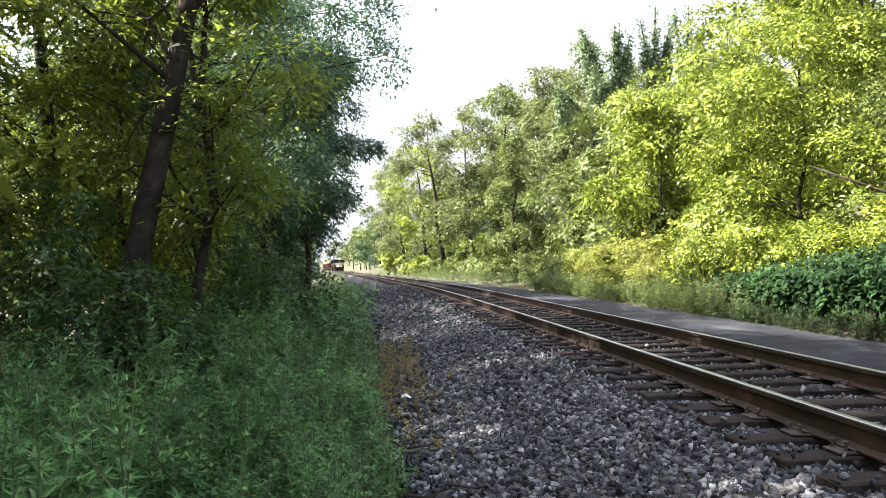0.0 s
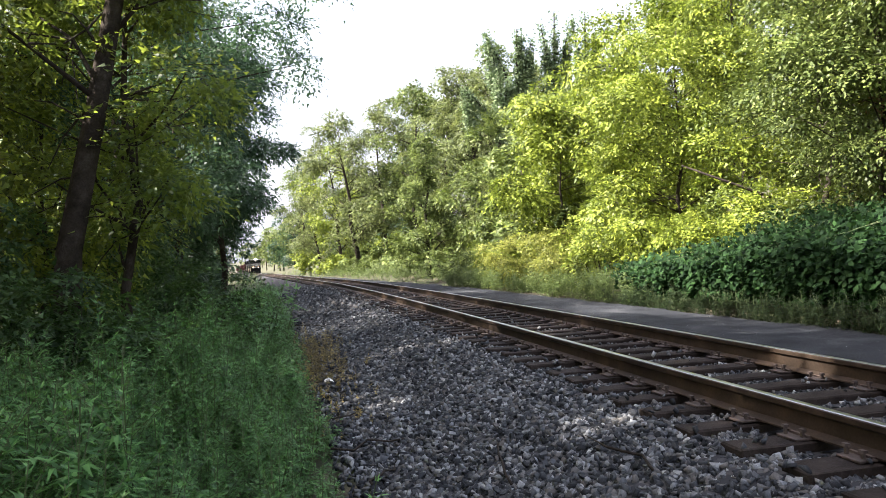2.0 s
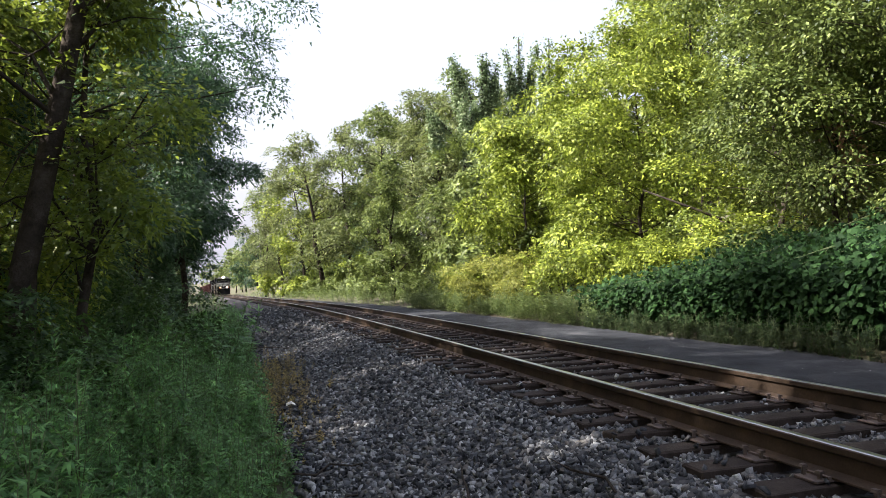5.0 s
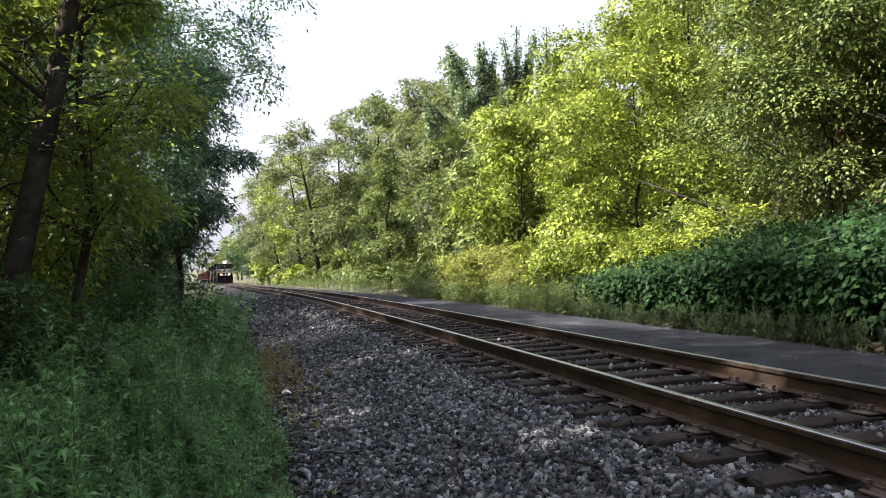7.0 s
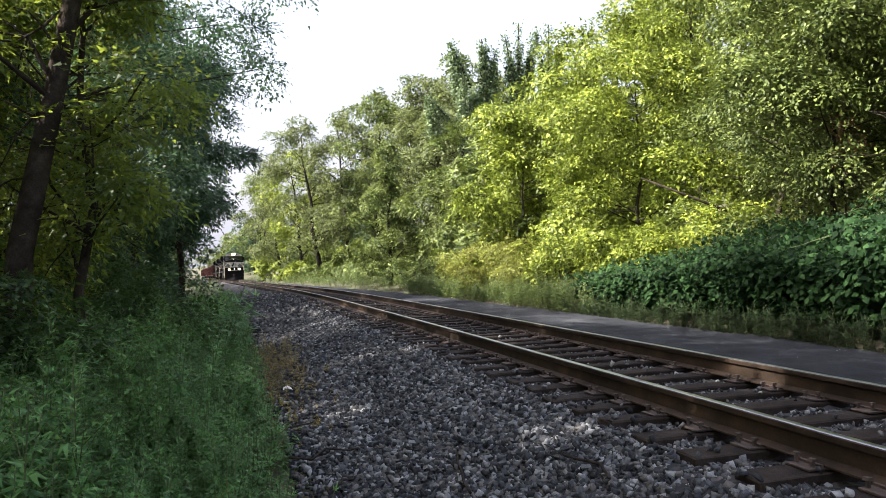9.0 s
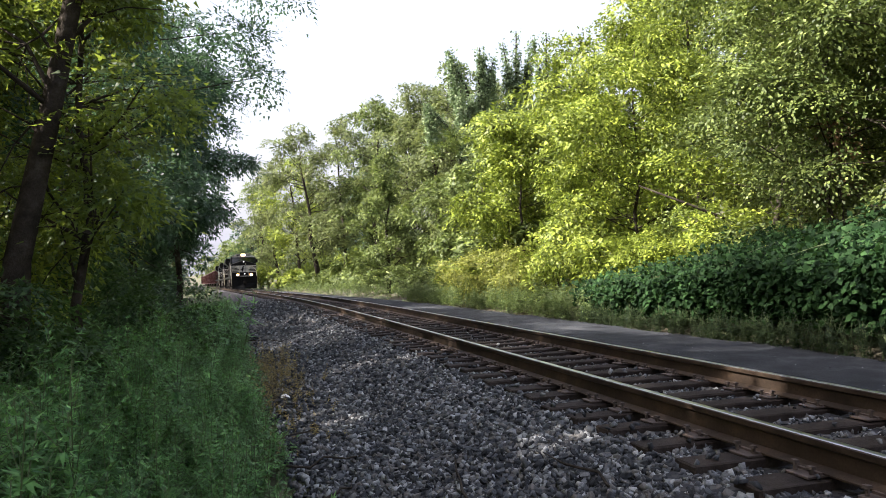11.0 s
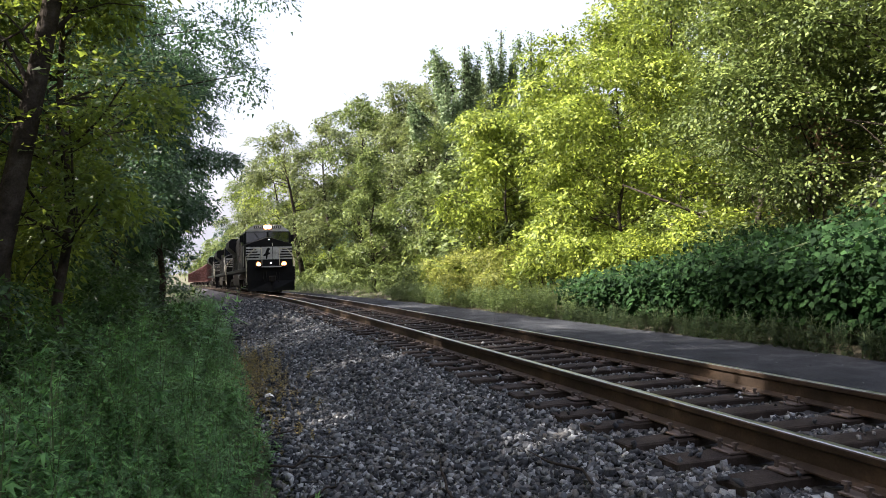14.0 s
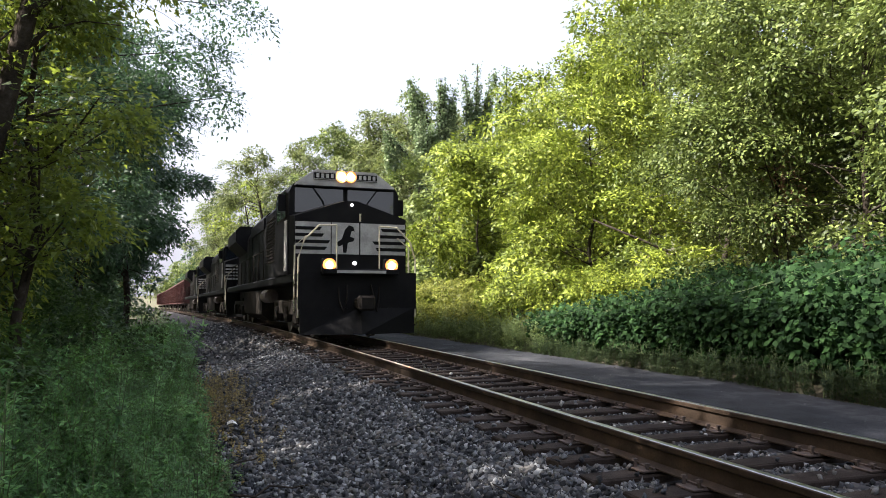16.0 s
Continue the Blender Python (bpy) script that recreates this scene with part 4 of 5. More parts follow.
for k in range(110):
    y = TIE_FIRST + TIE_STEP * k + q.uniform(-0.03, 0.03)
    base = at_track(y, q.uniform(-0.03, 0.03), q.uniform(-0.012, 0.004), q.uniform(-1.4, 1.4))
    ob = new("tie", tie_meshes[k % 6])
    ob.parent, ob.matrix_basis = railway, base
    for u0 in (-HALF, HALF):
        pl = new("tie_plate", plate_mesh)
        pl.parent, pl.matrix_basis = railway, at_track(y, u0)
        if y < 16:
            for dx, dy in ((-0.12, -0.05), (-0.15, 0.06), (0.12, 0.05), (0.15, -0.06)):
                sp = new("spike", spike_mesh)
                sp.parent, sp.matrix_basis = pl, pose(dx + q.uniform(-0.01, 0.01), dy, q.uniform(-0.006, 0.014), 0, 0, q.uniform(-20, 20))
far_ties = Geo()
for k in range(110, 420):
    y = TIE_FIRST + TIE_STEP * k
    x = float(track_x(y))
    far_ties.box(x - 1.3, x + 1.3, y - 0.11, y + 0.11, -0.37 + float(dip(y)), -0.196 + float(dip(y)))
tagged(part("far_ties", far_ties, TIE, railway), kind="stuff")

# ------------------------------------------------------------------ train
def pipe(g, pts, r=0.02, n=6):
    g.tube(pts, r, n)


def locomotive(lit, label):
    """A heavy diesel, nose towards -y; its origin is on the rail tops at mid length."""
    o = thing("diesel_locomotive", label, "locomotive", "locomotives")
    F = -11.15                                    # the front
    # underframe, deck and pilot
    g = Geo().box(-1.5, 1.5, F + 0.55, 10.9, 1.42, 1.66, 0.03)
    g.box(-0.9, 0.9, F + 1.0, 10.4, 1.0, 1.42)
    part("underframe", g, BLACK, o)
    g = Geo()
    g.prism([(-1.5, F + 0.5), (1.5, F + 0.5), (1.5, F + 0.58), (-1.5, F + 0.58)], "z", 0.75, 1.66)
    g.prism([(-1.45, F + 0.5), (0, F + 0.12), (1.45, F + 0.5), (1.45, F + 0.6), (-1.45, F + 0.6)], "z", 0.14, 0.78,
            [(-1.45, F + 0.5), (0, F + 0.4), (1.45, F + 0.5), (1.45, F + 0.6), (-1.45, F + 0.6)])
    part("pilot", g, BLACK, o, "black steel snow plough")
    g = Geo().box(-0.95, 0.95, F + 0.22, F + 0.6, 1.6, 1.74, 0.02)
    part("anticlimber", g, BLACK, o)
    part("step_light_bar", Geo().box(-0.62, 0.62, F + 0.205, F + 0.222, 1.63, 1.70), WHITE, o, "pale strip over the coupler")
    g = Geo().box(-0.12, 0.12, F - 0.22, F + 0.6, 0.78, 1.02, 0.03).box(-0.2, 0.2, F - 0.36, F - 0.05, 0.72, 1.08, 0.05)
    part("coupler", g, GRIME, o)
    for s in (-1, 1):
        g = Geo()
        for k in range(4):
            g.box(min(s * 1.1, s * 1.52), max(s * 1.1, s * 1.52), F + 0.62, F + 1.05, 0.32 + 0.34 * k, 0.36 + 0.34 * k)
        g.box(min(s * 1.1, s * 1.12), max(s * 1.1, s * 1.12), F + 0.6, F + 1.08, 0.3, 1.5)
        part("steps", g, GRIME, o)
        g = Geo()
        pipe(g, [(s * 1.5, F + 0.58, 0.55), (s * 1.5, F + 0.58, 2.0), (s * 1.36, F + 0.56, 2.45), (s * 1.0, F + 0.56, 2.82), (s * 0.55, F + 0.6, 2.84)], 0.024)
        pipe(g, [(s * 1.5, F + 1.12, 0.7), (s * 1.5, F + 1.12, 2.35), (s * 1.2, F + 1.15, 2.6)], 0.022)
        pipe(g, [(s * 0.55, F + 0.6, 2.84), (s * 0.55, F + 0.58, 1.7)], 0.018)
        part("handrail", g, CREAM, o, "cream-painted bent pipe handrail")
        g = Geo()
        pipe(g, [(s * 0.3, F + 0.48, 1.35), (s * 0.34, F + 0.3, 1.0), (s * 0.42, F + 0.34, 0.7), (s * 0.5, F + 0.46, 0.95), (s * 0.52, F + 0.49, 1.3)], 0.022)
        part("air_hose", g, GRIME, o)
    # nose with its gable top
    n0, n1 = F + 1.3, F + 2.2
    face = [(-1.48, 1.66), (1.48, 1.66), (1.48, 3.12), (0.16, 3.56), (-0.16, 3.56), (-1.48, 3.12)]
    back = [(-1.5, 1.66), (1.5, 1.66), (1.5, 3.22), (0.2, 3.64), (-0.2, 3.64), (-1.5, 3.22)]
    nose = part("nose", Geo().prism(face, "y", n0, n1, back), BLACK, o, "black locomotive nose with a gabled top")
    part("nose_band", Geo().box(-1.46, 1.46, n0 - 0.012, n0 - 0.002, 2.16, 2.98), WHITE, nose, "white painted band")
    for s in (-1, 1):
        for k, (a, b) in enumerate(((0.7, 1.46), (0.62, 1.46), (0.78, 1.46), (0.84, 1.46))):
            z = 2.26 + 0.17 * k
            part("stripe", Geo().prism([(s * a, z), (s * b, z), (s * b, z + 0.085), (s * (a - 0.06), z + 0.085)], "y", n0 - 0.02, n0 - 0.012), BLACK, nose, "black speed stripe")
    # rearing figure drawn as a plain dark shape
    emblem = [(-0.10, 2.2), (-0.02, 2.2), (0.02, 2.46), (0.16, 2.5), (0.2, 2.58), (0.08, 2.62), (0.12, 2.78), (0.2, 2.76), (0.16, 2.88), (0.04, 2.92), (-0.06, 2.8), (-0.14, 2.56), (-0.3, 2.44), (-0.22, 2.36), (-0.12, 2.4)]
    part("emblem", Geo().prism([(x - 0.12, z) for x, z in emblem], "y", n0 - 0.02, n0 - 0.012), BLACK, nose, "plain dark emblem shape")
    part("door_seam", Geo().box(0.2, 0.23, n0 - 0.024, n0 - 0.002, 1.9, 3.0), BLACK, nose)
    part("door_seam", Geo().box(-0.55, -0.53, n0 - 0.024, n0 - 0.002, 2.1, 3.0), BLACK, nose)
    part("door_latch", Geo().box(0.2, 0.24, n0 - 0.05, n0 - 0.002, 3.03, 3.23), CREAM, nose)
    part("warning_plate", Geo().box(0.42, 0.74, n0 + 0.2, n0 + 0.42, 3.3, 3.335), RED, nose, "small red warning plate")
    part("marker_light", Geo().tube([(0.0, n0 + 0.01, 3.45), (0.0, n0 - 0.04, 3.45)], 0.035, 10), MARKER, nose)
    part("marker_light", Geo().tube([(0.08, n0 + 0.02, 1.93), (0.08, n0 - 0.05, 1.93)], 0.05, 10), MARKER if lit else LENS, nose)
    for s in (-1, 1):
        d = part("ditch_light", Geo().box(s * 0.79 - 0.17, s * 0.79 + 0.17, F + 0.3, F + 0.55, 1.64, 2.0, 0.03), BLACK, o)
        # added disc round the lens; on the leader it glows as the halo
        part("reflector", Geo().tube([(s * 0.79, F + 0.302, 1.83), (s * 0.79, F + 0.288, 1.83)], 0.165, 20), AMBER if lit else LENS, d)
        part("lens", Geo().tube([(s * 0.79, F + 0.29, 1.83), (s * 0.79, F + 0.27, 1.83)], 0.085, 16), DITCH_ON if lit else LENS, d, "glowing amber-white lamp" if lit else "unlit lamp")
    # cab
    c0, c1 = F + 2.05, F + 4.6
    cabface = [(-1.53, 1.66), (1.53, 1.66), (1.5, 3.86), (1.4, 4.06), (0.84, 4.45), (-0.84, 4.45), (-1.4, 4.06), (-1.5, 3.86)]
    cab = part("cab", Geo().prism(cabface, "y", c0, c1), BLACK, o, "black cab")
    brow = [(-1.38, 4.02), (1.38, 4.02), (1.36, 4.08), (0.83, 4.47), (-0.83, 4.47), (-1.36, 4.08)]
    part("brow", Geo().prism(brow, "y", c0 - 0.05, c0 - 0.003), WHITE, cab, "white painted brow above the windscreen")
    part("visor", Geo().box(-1.35, 1.35, c0 - 0.2, c0 - 0.003, 3.99, 4.015), BLACK, cab)
    for s in (-1, 1):
        lo, hi = sorted((s * 0.06, s * 1.36))
        w = part("windscreen", Geo().prism([(lo, 3.4), (hi, 3.3), (hi, 3.97), (lo, 3.97)] if s > 0 else [(lo, 3.3), (hi, 3.4), (hi, 3.97), (lo, 3.97)], "y", c0 - 0.014, c0 - 0.003), GLASS, cab, "dark reflecting windscreen pane")
        g = Geo()
        pipe(g, [(s * 0.9, c0 - 0.05, 4.0), (s * 0.62, c0 - 0.06, 3.62), (s * 0.58, c0 - 0.05, 3.5)], 0.014, 5)
        part("wiper", g, BLACK, w)
        lo, hi = sorted((s * 0.28, s * 0.88))
        nb = part("number_board", Geo().box(lo, hi, c0 - 0.085, c0 - 0.052, 4.2, 4.41, 0.01), BLACK, cab, "black number board with pale bars")
        fr = Geo()
        for a, b, z0, z1 in ((lo, hi, 4.386, 4.402), (lo, hi, 4.208, 4.224), (lo, lo + 0.02, 4.208, 4.402), (hi - 0.02, hi, 4.208, 4.402)):
            fr.box(a + 0.006, b - 0.006, c0 - 0.09, c0 - 0.086, z0, z1)
        part("board_rim", fr, WHITE, nb)
        for k in range(4):
            x = lo + 0.075 + 0.13 * k
            part("bar", Geo().box(x, x + 0.075, c0 - 0.09, c0 - 0.086, 4.25, 4.36), WHITE, nb)
    if lit:
        # added glowing discs imitate the halo around the headlamps
        for s in (-1, 1):
            part("reflector", Geo().tube([(s * 0.125, c0 - 0.1, 4.305), (s * 0.125, c0 - 0.108 - 0.003 * s, 4.305)], 0.16, 20), AMBER, cab)
    hl = part("headlight", Geo().box(-0.26, 0.26, c0 - 0.1, c0 - 0.052, 4.18, 4.43, 0.02), GRIME, cab)
    for s in (-1, 1):
        part("lens", Geo().tube([(s * 0.125, c0 - 0.1, 4.305), (s * 0.125, c0 - 0.125, 4.305)], 0.09, 16), LAMP_ON if lit else LENS, hl, "glowing warm-white headlamp" if lit else "unlit headlamp")
    for s in (-1, 1):
        x0, x1 = sorted((s * 1.532, s * 1.545))
        for a, b in ((c0 + 0.35, c0 + 1.05), (c0 + 1.2, c0 + 1.95)):
            part("side_window", Geo().box(x0, x1, a, b, 3.2, 3.9), GLASS, cab)
            part("window_frame", Geo().box(x0, x1, a - 0.05, a, 3.15, 3.95).box(x0, x1, b, b + 0.05, 3.15, 3.95).box(x0, x1, a, b, 3.9, 3.95).box(x0, x1, a, b, 3.15, 3.2), GRIME, cab)
        # white panel painted in place of the sunlit streak on the cab
        part("cab_stripe", Geo().box(x0, x1, c0 + 0.1, c0 + 0.55, 1.75, 3.1), WHITE, cab, "white panel painted as a sunlit streak on the cab side")
        part("mirror", Geo().box(min(s * 1.55, s * 1.75), max(s * 1.55, s * 1.75), c0 + 0.3, c0 + 0.34, 3.35, 3.8), BLACK, cab)
    # long hood, radiators, grilles
    h0 = c1
    hood = [(-0.98, 1.66), (0.98, 1.66), (0.98, 3.85), (0.8, 4.16), (-0.8, 4.16), (-0.98, 3.85)]
    hd = part("hood", Geo().prism(hood, "y", h0, 10.6), BLACK, o, "long black engine hood")
    part("blower_box", Geo().prism([(-1.45, 1.66), (1.45, 1.66), (1.45, 3.7), (1.0, 4.2), (-1.0, 4.2), (-1.45, 3.7)], "y", h0 + 0.01, h0 + 2.6), BLACK, o)
    part("radiator", Geo().prism([(-1.0, 3.2), (1.0, 3.2), (1.53, 3.7), (1.53, 4.2), (1.35, 4.42), (-1.35, 4.42), (-1.53, 4.2), (-1.53, 3.7)], "y", 6.2, 10.5), BLACK, o, "flared radiator housing")
    part("exhaust_stack", Geo().box(-0.35, 0.35, -1.4, -0.4, 4.16, 4.36, 0.03), GRIME, hd)
    part("dynamic_brake_box", Geo().prism([(-1.05, 3.7), (1.05, 3.7), (1.05, 4.1), (0.85, 4.34), (-0.85, 4.34), (-1.05, 4.1)], "y", -0.1, 4.2), BLACK, hd)
    for s in (-1, 1):
        for k in range(9):
            y = h0 + 2.8 + k * 1.32
            x0, x1 = sorted((s * 0.982, s * 1.0))
            part("hood_door", Geo().box(x0, x1, y, y + 1.2, 1.8, 3.75), BLACK, hd)
        g = Geo()
        for k in range(14):
            x0, x1 = sorted((s * 1.452, s * 1.48))
            g.box(x0, x1, h0 + 0.25, h0 + 2.2, 2.15 + 0.1 * k, 2.21 + 0.1 * k)
        part("grille", g, GRIME, o)
        x0, x1 = sorted((s * 1.452, s * 1.468))
        # sun falling on the side behind the cab, painted as a white stripe
        part("side_panel", Geo().box(x0, x1, h0 + 0.04, h0 + 0.24, 1.7, 3.68), WHITE, o, "white vertical stripe painted as a sunlit streak")
        g = Geo()
        ys = [h0 + 2.9 + 1.5 * k for k in range(9)]
        for y in ys:
            pipe(g, [(s * 1.47, y, 1.6), (s * 1.47, y, 2.62)], 0.018, 5)
        pipe(g, [(s * 1.47, ys[0], 2.62), (s * 1.47, ys[-1], 2.62)], 0.018, 5)
        part("side_handrail", g, GRIME, o)
    part("fuel_tank", Geo().prism([(-1.4, 0.5), (-1.1, 0.28), (1.1, 0.28), (1.4, 0.5), (1.45, 1.3), (-1.45, 1.3)], "y", -2.9, 2.9), GRIME, o)
    for s in (-1, 1):
        part("air_reservoir", Geo().tube([(s * 1.28, -4.3, 1.12), (s * 1.28, -3.0, 1.12)], 0.22, 14), STEEL, o)
    for yc in (-7.1, 7.1):
        b = part("bogie", Geo().box(-1.22, -1.05, yc - 2.6, yc + 2.6, 0.55, 0.98, 0.04).box(1.05, 1.22, yc - 2.6, yc + 2.6, 0.55, 0.98, 0.04).box(-1.1, 1.1, yc - 0.3, yc + 0.3, 0.6, 1.1), GRIME, o)
        for dy in (-1.85, 0, 1.85):
            for s in (-1, 1):
                part("wheel", Geo().tube([(s * 0.69, 0, 0), (s * 0.72, 0, 0), (s * 0.725, 0, 0), (s * 0.83, 0, 0)], [0.56, 0.56, 0.53, 0.53], 24), STEEL, b).location = (0, yc + dy, 0.53)
                part("axle_box", Geo().box(min(s * 1.1, s * 1.3), max(s * 1.1, s * 1.3), yc + dy - 0.22, yc + dy + 0.22, 0.35, 0.8, 0.04), GRIME, b)
    return o


def gondola():
    """An open-topped freight wagon with ribbed sides."""
    o = thing("freight_wagon", "oxide-red ribbed steel freight wagon behind the locomotives", "freight wagon", "freight wagons")
    L = 8.2
    g = Geo()
    for s in (-1, 1):
        g.box(min(s * 1.42, s * 1.5), max(s * 1.42, s * 1.5), -L, L, 1.1, 3.55)
        g.box(-1.5, 1.5, min(s * (L - 0.08), s * L), max(s * (L - 0.08), s * L), 1.1, 3.55)
        g.box(min(s * 1.4, s * 1.58), max(s * 1.4, s * 1.58), -L, L, 3.5, 3.64)
    g.box(-1.5, 1.5, -L, L, 1.0, 1.12)
    part("body", g, RED, o)
    for s in (-1, 1):
        for k in range(13):
            y = -L + 0.1 + k * (2 * L - 0.3) / 12
            part("rib", Geo().box(min(s * 1.5, s * 1.6), max(s * 1.5, s * 1.6), y, y + 0.12, 1.1, 3.5), RED, o)
        part("end_rib", Geo().box(-1.5, 1.5, min(s * L, s * (L + 0.1)), max(s * L, s * (L + 0.1)), 2.2, 2.35), RED, o)
    load = random.Random(5)
    v = [(x, y, 3.3 + load.uniform(-0.15, 0.25) - 0.12 * abs(x)) for x in np.linspace(-1.42, 1.42, 8) for y in np.linspace(-L + 0.1, L - 0.1, 40)]
    part("load", Geo().add(v, [(i * 40 + j, (i + 1) * 40 + j, (i + 1) * 40 + j + 1, i * 40 + j + 1) for i in range(7) for j in range(39)]), GRIME, o, "dark loose load")
    part("sill", Geo().box(-0.3, 0.3, -L - 0.6, L + 0.6, 0.75, 1.0).box(-0.15, 0.15, -L - 0.75, L + 0.75, 0.78, 0.98), GRIME, o)
    for yc in (-L + 1.8, L - 1.8):
        b = part("bogie", Geo().box(-1.16, -1.0, yc - 1.2, yc + 1.2, 0.4, 0.72, 0.03).box(1.0, 1.16, yc - 1.2, yc + 1.2, 0.4, 0.72, 0.03).box(-1.0, 1.0, yc - 0.2, yc + 0.2, 0.4, 0.8), GRIME, o)
        for dy in (-0.88, 0.88):
            for s in (-1, 1):
                part("wheel", Geo().tube([(s * 0.69, 0, 0), (s * 0.72, 0, 0), (s * 0.725, 0, 0), (s * 0.83, 0, 0)], [0.45, 0.45, 0.42, 0.42], 20), STEEL, b).location = (0, yc + dy, 0.42)
    return o


TRAIN = [(locomotive(True, "black diesel locomotive with white nose band and lit headlamps"), 11.15)]
second = locomotive(False, "black diesel locomotive coupled behind the leader, lamps unlit")
TRAIN += [(second, 11.15), (copy_thing(second, pose(0, 150, 0)), 11.15)]
wagon = gondola()
TRAIN += [(wagon, 9.0)] + [(copy_thing(wagon, pose(0, 200 + 20 * k, 0)), 9.0) for k in range(6)]

# ------------------------------------------------------------------ loose stones and litter
def stone_verts(q, s):
    v = np.array([(x, y, z) for x in (-1, 1) for y in (-1, 1) for z in (-1, 1)], float)
    return v * q.uniform(0.3, 1.0, (8, 3)) * s * np.array([q.uniform(0.85, 1.5), q.uniform(0.7, 1.15), q.uniform(0.4, 0.75)]) / 2


CUBE = np.array([(0, 1, 3, 2), (4, 6, 7, 5), (0, 4, 5, 1), (2, 3, 7, 6), (0, 2, 6, 4), (1, 5, 7, 3)])


def turned(q, n):
    a = q.normal(size=(n, 4))
    a /= np.linalg.norm(a, axis=1, keepdims=True)
    w, x, y, z = a.T
    return np.stack([1 - 2 * (y * y + z * z), 2 * (x * y - z * w), 2 * (x * z + y * w), 2 * (x * y + z * w), 1 - 2 * (x * x + z * z), 2 * (y * z - x * w),
                     2 * (x * z - y * w), 2 * (y * z + x * w), 1 - 2 * (x * x + y * y)], 1).reshape(n, 3, 3)


def stones(q, u0, u1, y0, y1, per_m2, size, skip_ties=True):
    n = int((u1 - u0) * (y1 - y0) * per_m2)
    u, y = q.uniform(u0, u1, n), q.uniform(y0, y1, n)
    if skip_ties:
        phase = np.abs((y - TIE_FIRST) / TIE_STEP - np.round((y - TIE_FIRST) / TIE_STEP)) * TIE_STEP
        on_tie = (phase < 0.125) & (np.abs(u) < 1.33)
        on_rail = np.abs(np.abs(u) - HALF) < 0.1
        keep = ~((on_tie & (q.uniform(0, 1, n) > 0.035)) | on_rail)
        u, y, raised = u[keep], y[keep], on_tie[keep]
        n = len(u)
    keep = q.uniform(0, 1, n) < (u + 3.75) / 0.6
    u, y, raised = u[keep], y[keep], raised[keep]
    n = len(u)
    s = size * q.uniform(0.6, 1.4, n)
    base = np.stack([stone_verts(q, 1.0) for _ in range(40)])[q.integers(0, 40, n)]
    v = np.einsum("nij,nkj->nki", turned(q, n), base * s[:, None, None])
    x = track_x(y) + u
    o = np.stack([x, y, np.where(raised, -0.19 + dip(y), land(x, y)) + s * q.uniform(-0.1, 0.22, n)], 1)
    return v + o[:, None, :]


q = np.random.default_rng(55)
ST = np.concatenate([stones(q, -3.6, -1.0, 1.5, 9.0, 1050, 0.05), stones(q, -3.7, -1.0, 9.0, 20.0, 400, 0.058), stones(q, -3.7, -1.0, 20.0, 45.0, 60, 0.1),
                     stones(q, -1.3, 2.0, 1.0, 14.0, 480, 0.042), stones(q, -1.3, 2.0, 14.0, 32.0, 130, 0.06), stones(q, 1.9, 4.3, 3.0, 26.0, 60, 0.022)])
allv = ST.reshape(-1, 3)
faces = (CUBE[None] + (np.arange(len(ST)) * 8)[:, None, None]).reshape(-1, 4)
me = bpy.data.meshes.new("loose_stones")
me.vertices.add(len(allv))
me.vertices.foreach_set("co", allv.astype(np.float32).ravel())
me.loops.add(len(faces) * 4)
me.loops.foreach_set("vertex_index", faces.astype(np.int32).ravel())
me.polygons.add(len(faces))
me.polygons.foreach_set("loop_start", np.arange(len(faces), dtype=np.int32) * 4)
me.materials.append(STONE)
me.update(calc_edges=True)
loose = new("loose_stones", me)
loose.parent = bed
tagged(loose, kind="stuff")
kinds = []
for k in range(8):
    v = stone_verts(q, 0.052)
    kinds.append(mesh_of("stone", [tuple(p) for p in v], [tuple(f) for f in CUBE], STONE))
for k in range(300):
    y, u = q.uniform(4.2, 7.5), q.uniform(-3.3, -1.45)
    x = float(track_x(y)) + u
    ob = new("stone", kinds[k % 8])
    ob.parent = bed
    ob.matrix_basis = pose(x, y, float(land(x, y)) + 0.03, q.uniform(-40, 40), q.uniform(-40, 40), q.uniform(0, 360))

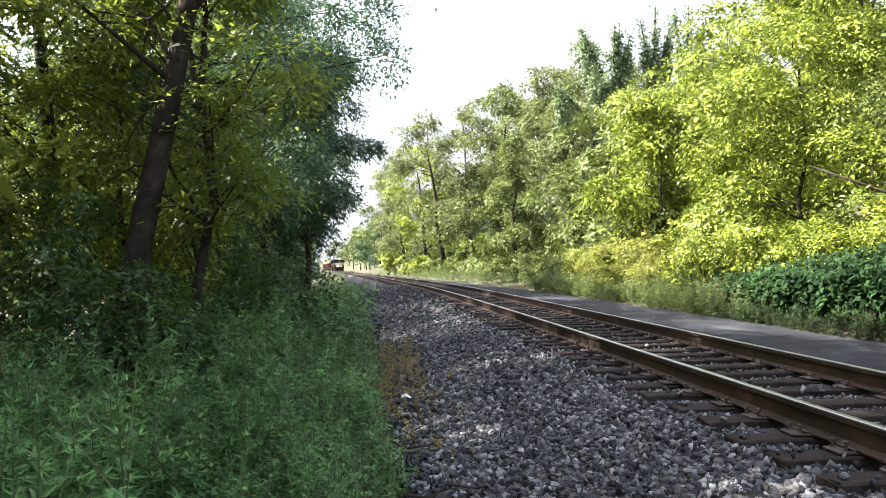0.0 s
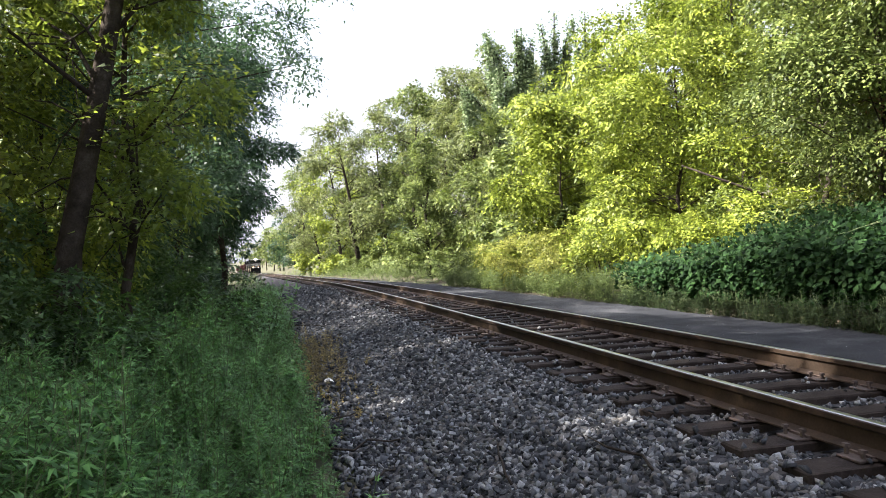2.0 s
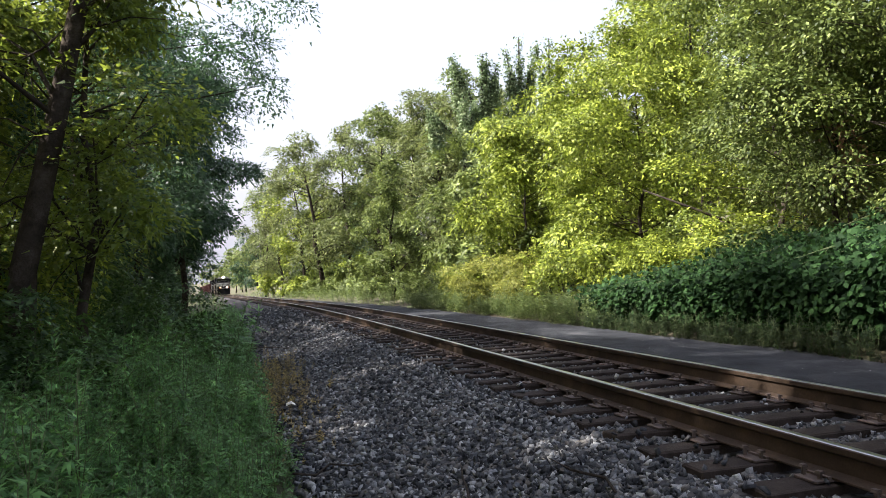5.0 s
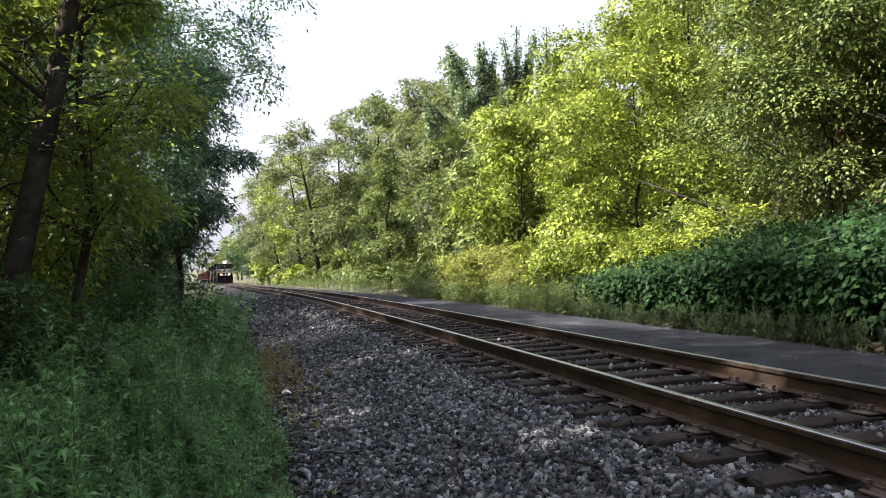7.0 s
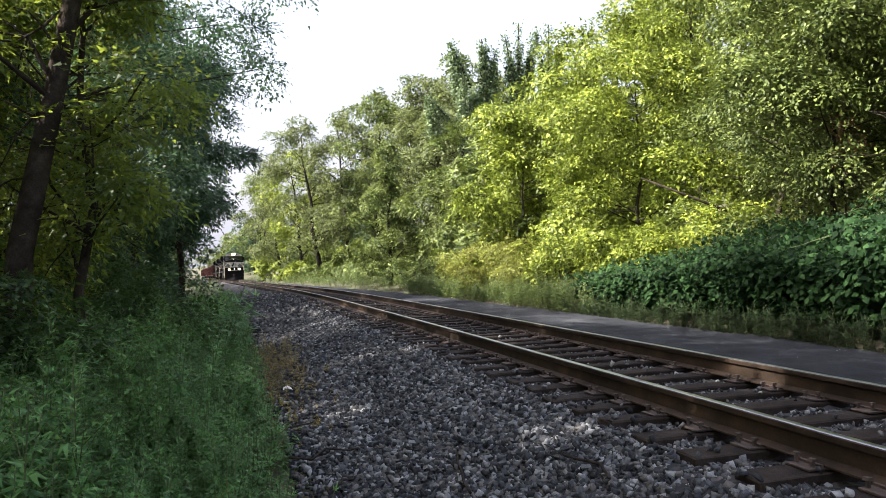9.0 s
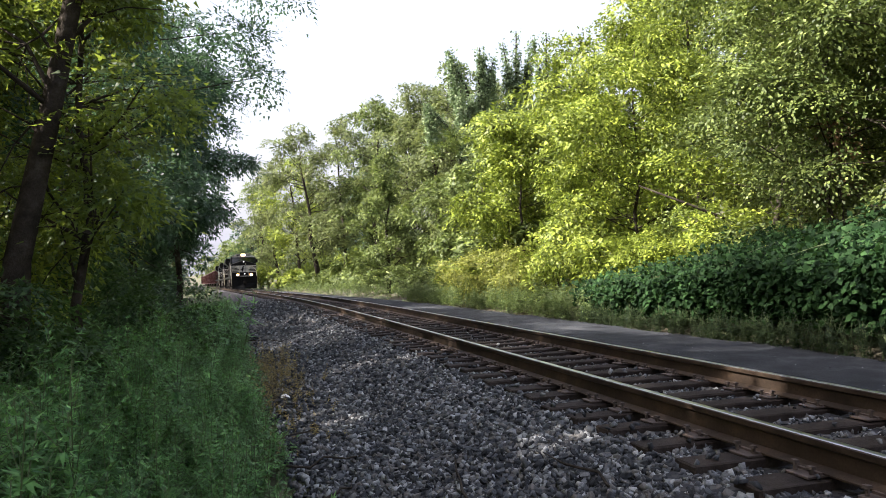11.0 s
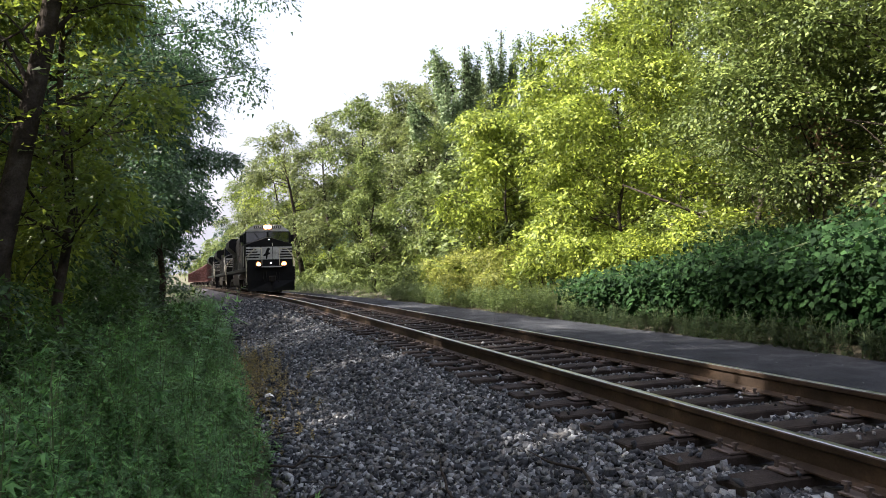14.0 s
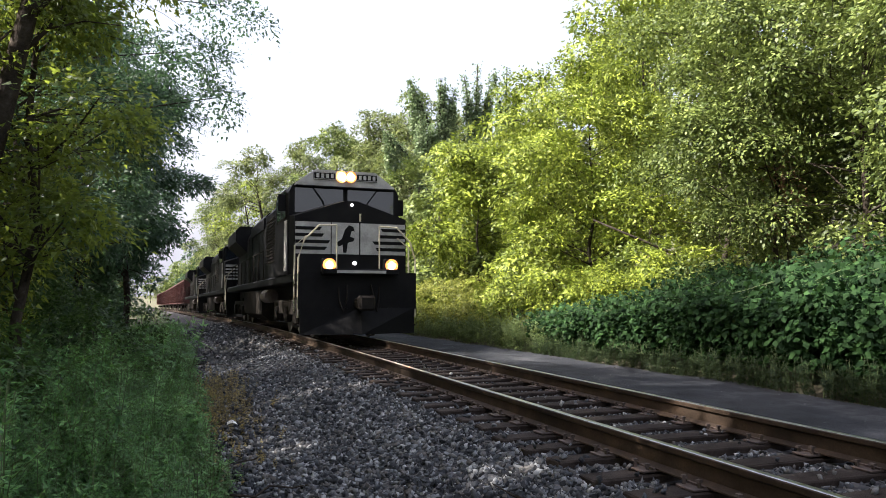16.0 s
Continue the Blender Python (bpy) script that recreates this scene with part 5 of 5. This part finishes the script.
lx, ly = 0.58, 9.86
paper = tagged(new("litter", mesh_of("litter", [(0.0, 0, 0.02), (0.11, 0.02, 0.05), (0.2, -0.02, 0.015), (0.02, 0.07, 0.06), (0.12, 0.09, 0.1), (0.19, 0.07, 0.05), (0.05, 0.13, 0.02), (0.13, 0.15, 0.05), (0.17, 0.14, 0.01)],
               [(0, 1, 4, 3), (1, 2, 5, 4), (3, 4, 7, 6), (4, 5, 8, 7)], PAPER)), "crumpled white paper scrap on the stones", "litter")
paper.matrix_world = pose(lx - 0.08, ly, float(land(lx, ly)) + 0.05, 0, 0, 15) @ Matrix.Scale(0.65, 4)
for k, (u, y, ln, turn) in enumerate([(-3.2, 6.3, 0.9, 25), (-2.5, 5.0, 1.1, 80), (-3.4, 7.6, 0.7, 40), (-1.9, 4.4, 0.8, 100), (-3.0, 18.0, 1.6, -30), (-3.3, 5.4, 0.5, 60)]):
    g = Geo()
    p = [(-ln / 2 + ln * j / 5, random.Random(k * 9 + j).uniform(-0.05, 0.05), random.Random(k * 7 + j).uniform(0.0, 0.05)) for j in range(6)]
    g.tube(p, [0.011, 0.010, 0.009, 0.008, 0.006, 0.003], 6)
    tw = tagged(new("twig", mesh_of("twig", g.v, g.f, BARK, True)), "dry fallen twig lying on the ballast", "twig", "fallen twigs")
    x = float(track_x(y)) + u
    tw.matrix_world = pose(x, y, float(land(x, y)) + 0.05, 0, 0, turn)


# ------------------------------------------------------------------ what moves
FRONT_END, SPEED = 17.2, 14.8      # where the leader's front stands at 16 s, metres a second


def motions():
    gap = 0.0
    for ob, half in TRAIN:
        rows = []
        for k in range(33):
            t = k * 0.5
            y = FRONT_END + SPEED * (16.0 - t) + gap + half
            rows.append((t, pose(float(track_x(y)) + 0.1, y, float(dip(y)), math.degrees(math.atan(float(dip(y + 1) - dip(y - 1)) / 2)), 0, math.degrees(-math.atan(track_slope(y))))))
        walk(ob, rows)
        gap += 2 * half
    # wheels of the leading locomotives turn as they roll
    for ob, half in TRAIN[:3]:
        for w in ob.children_recursive:
            if w.name.startswith("wheel"):
                x, y, z = w.location
                walk(w, [(k / 20, pose(x, y, z, math.degrees(SPEED * k / 20 / z) % 360)) for k in range(321)])


motions()
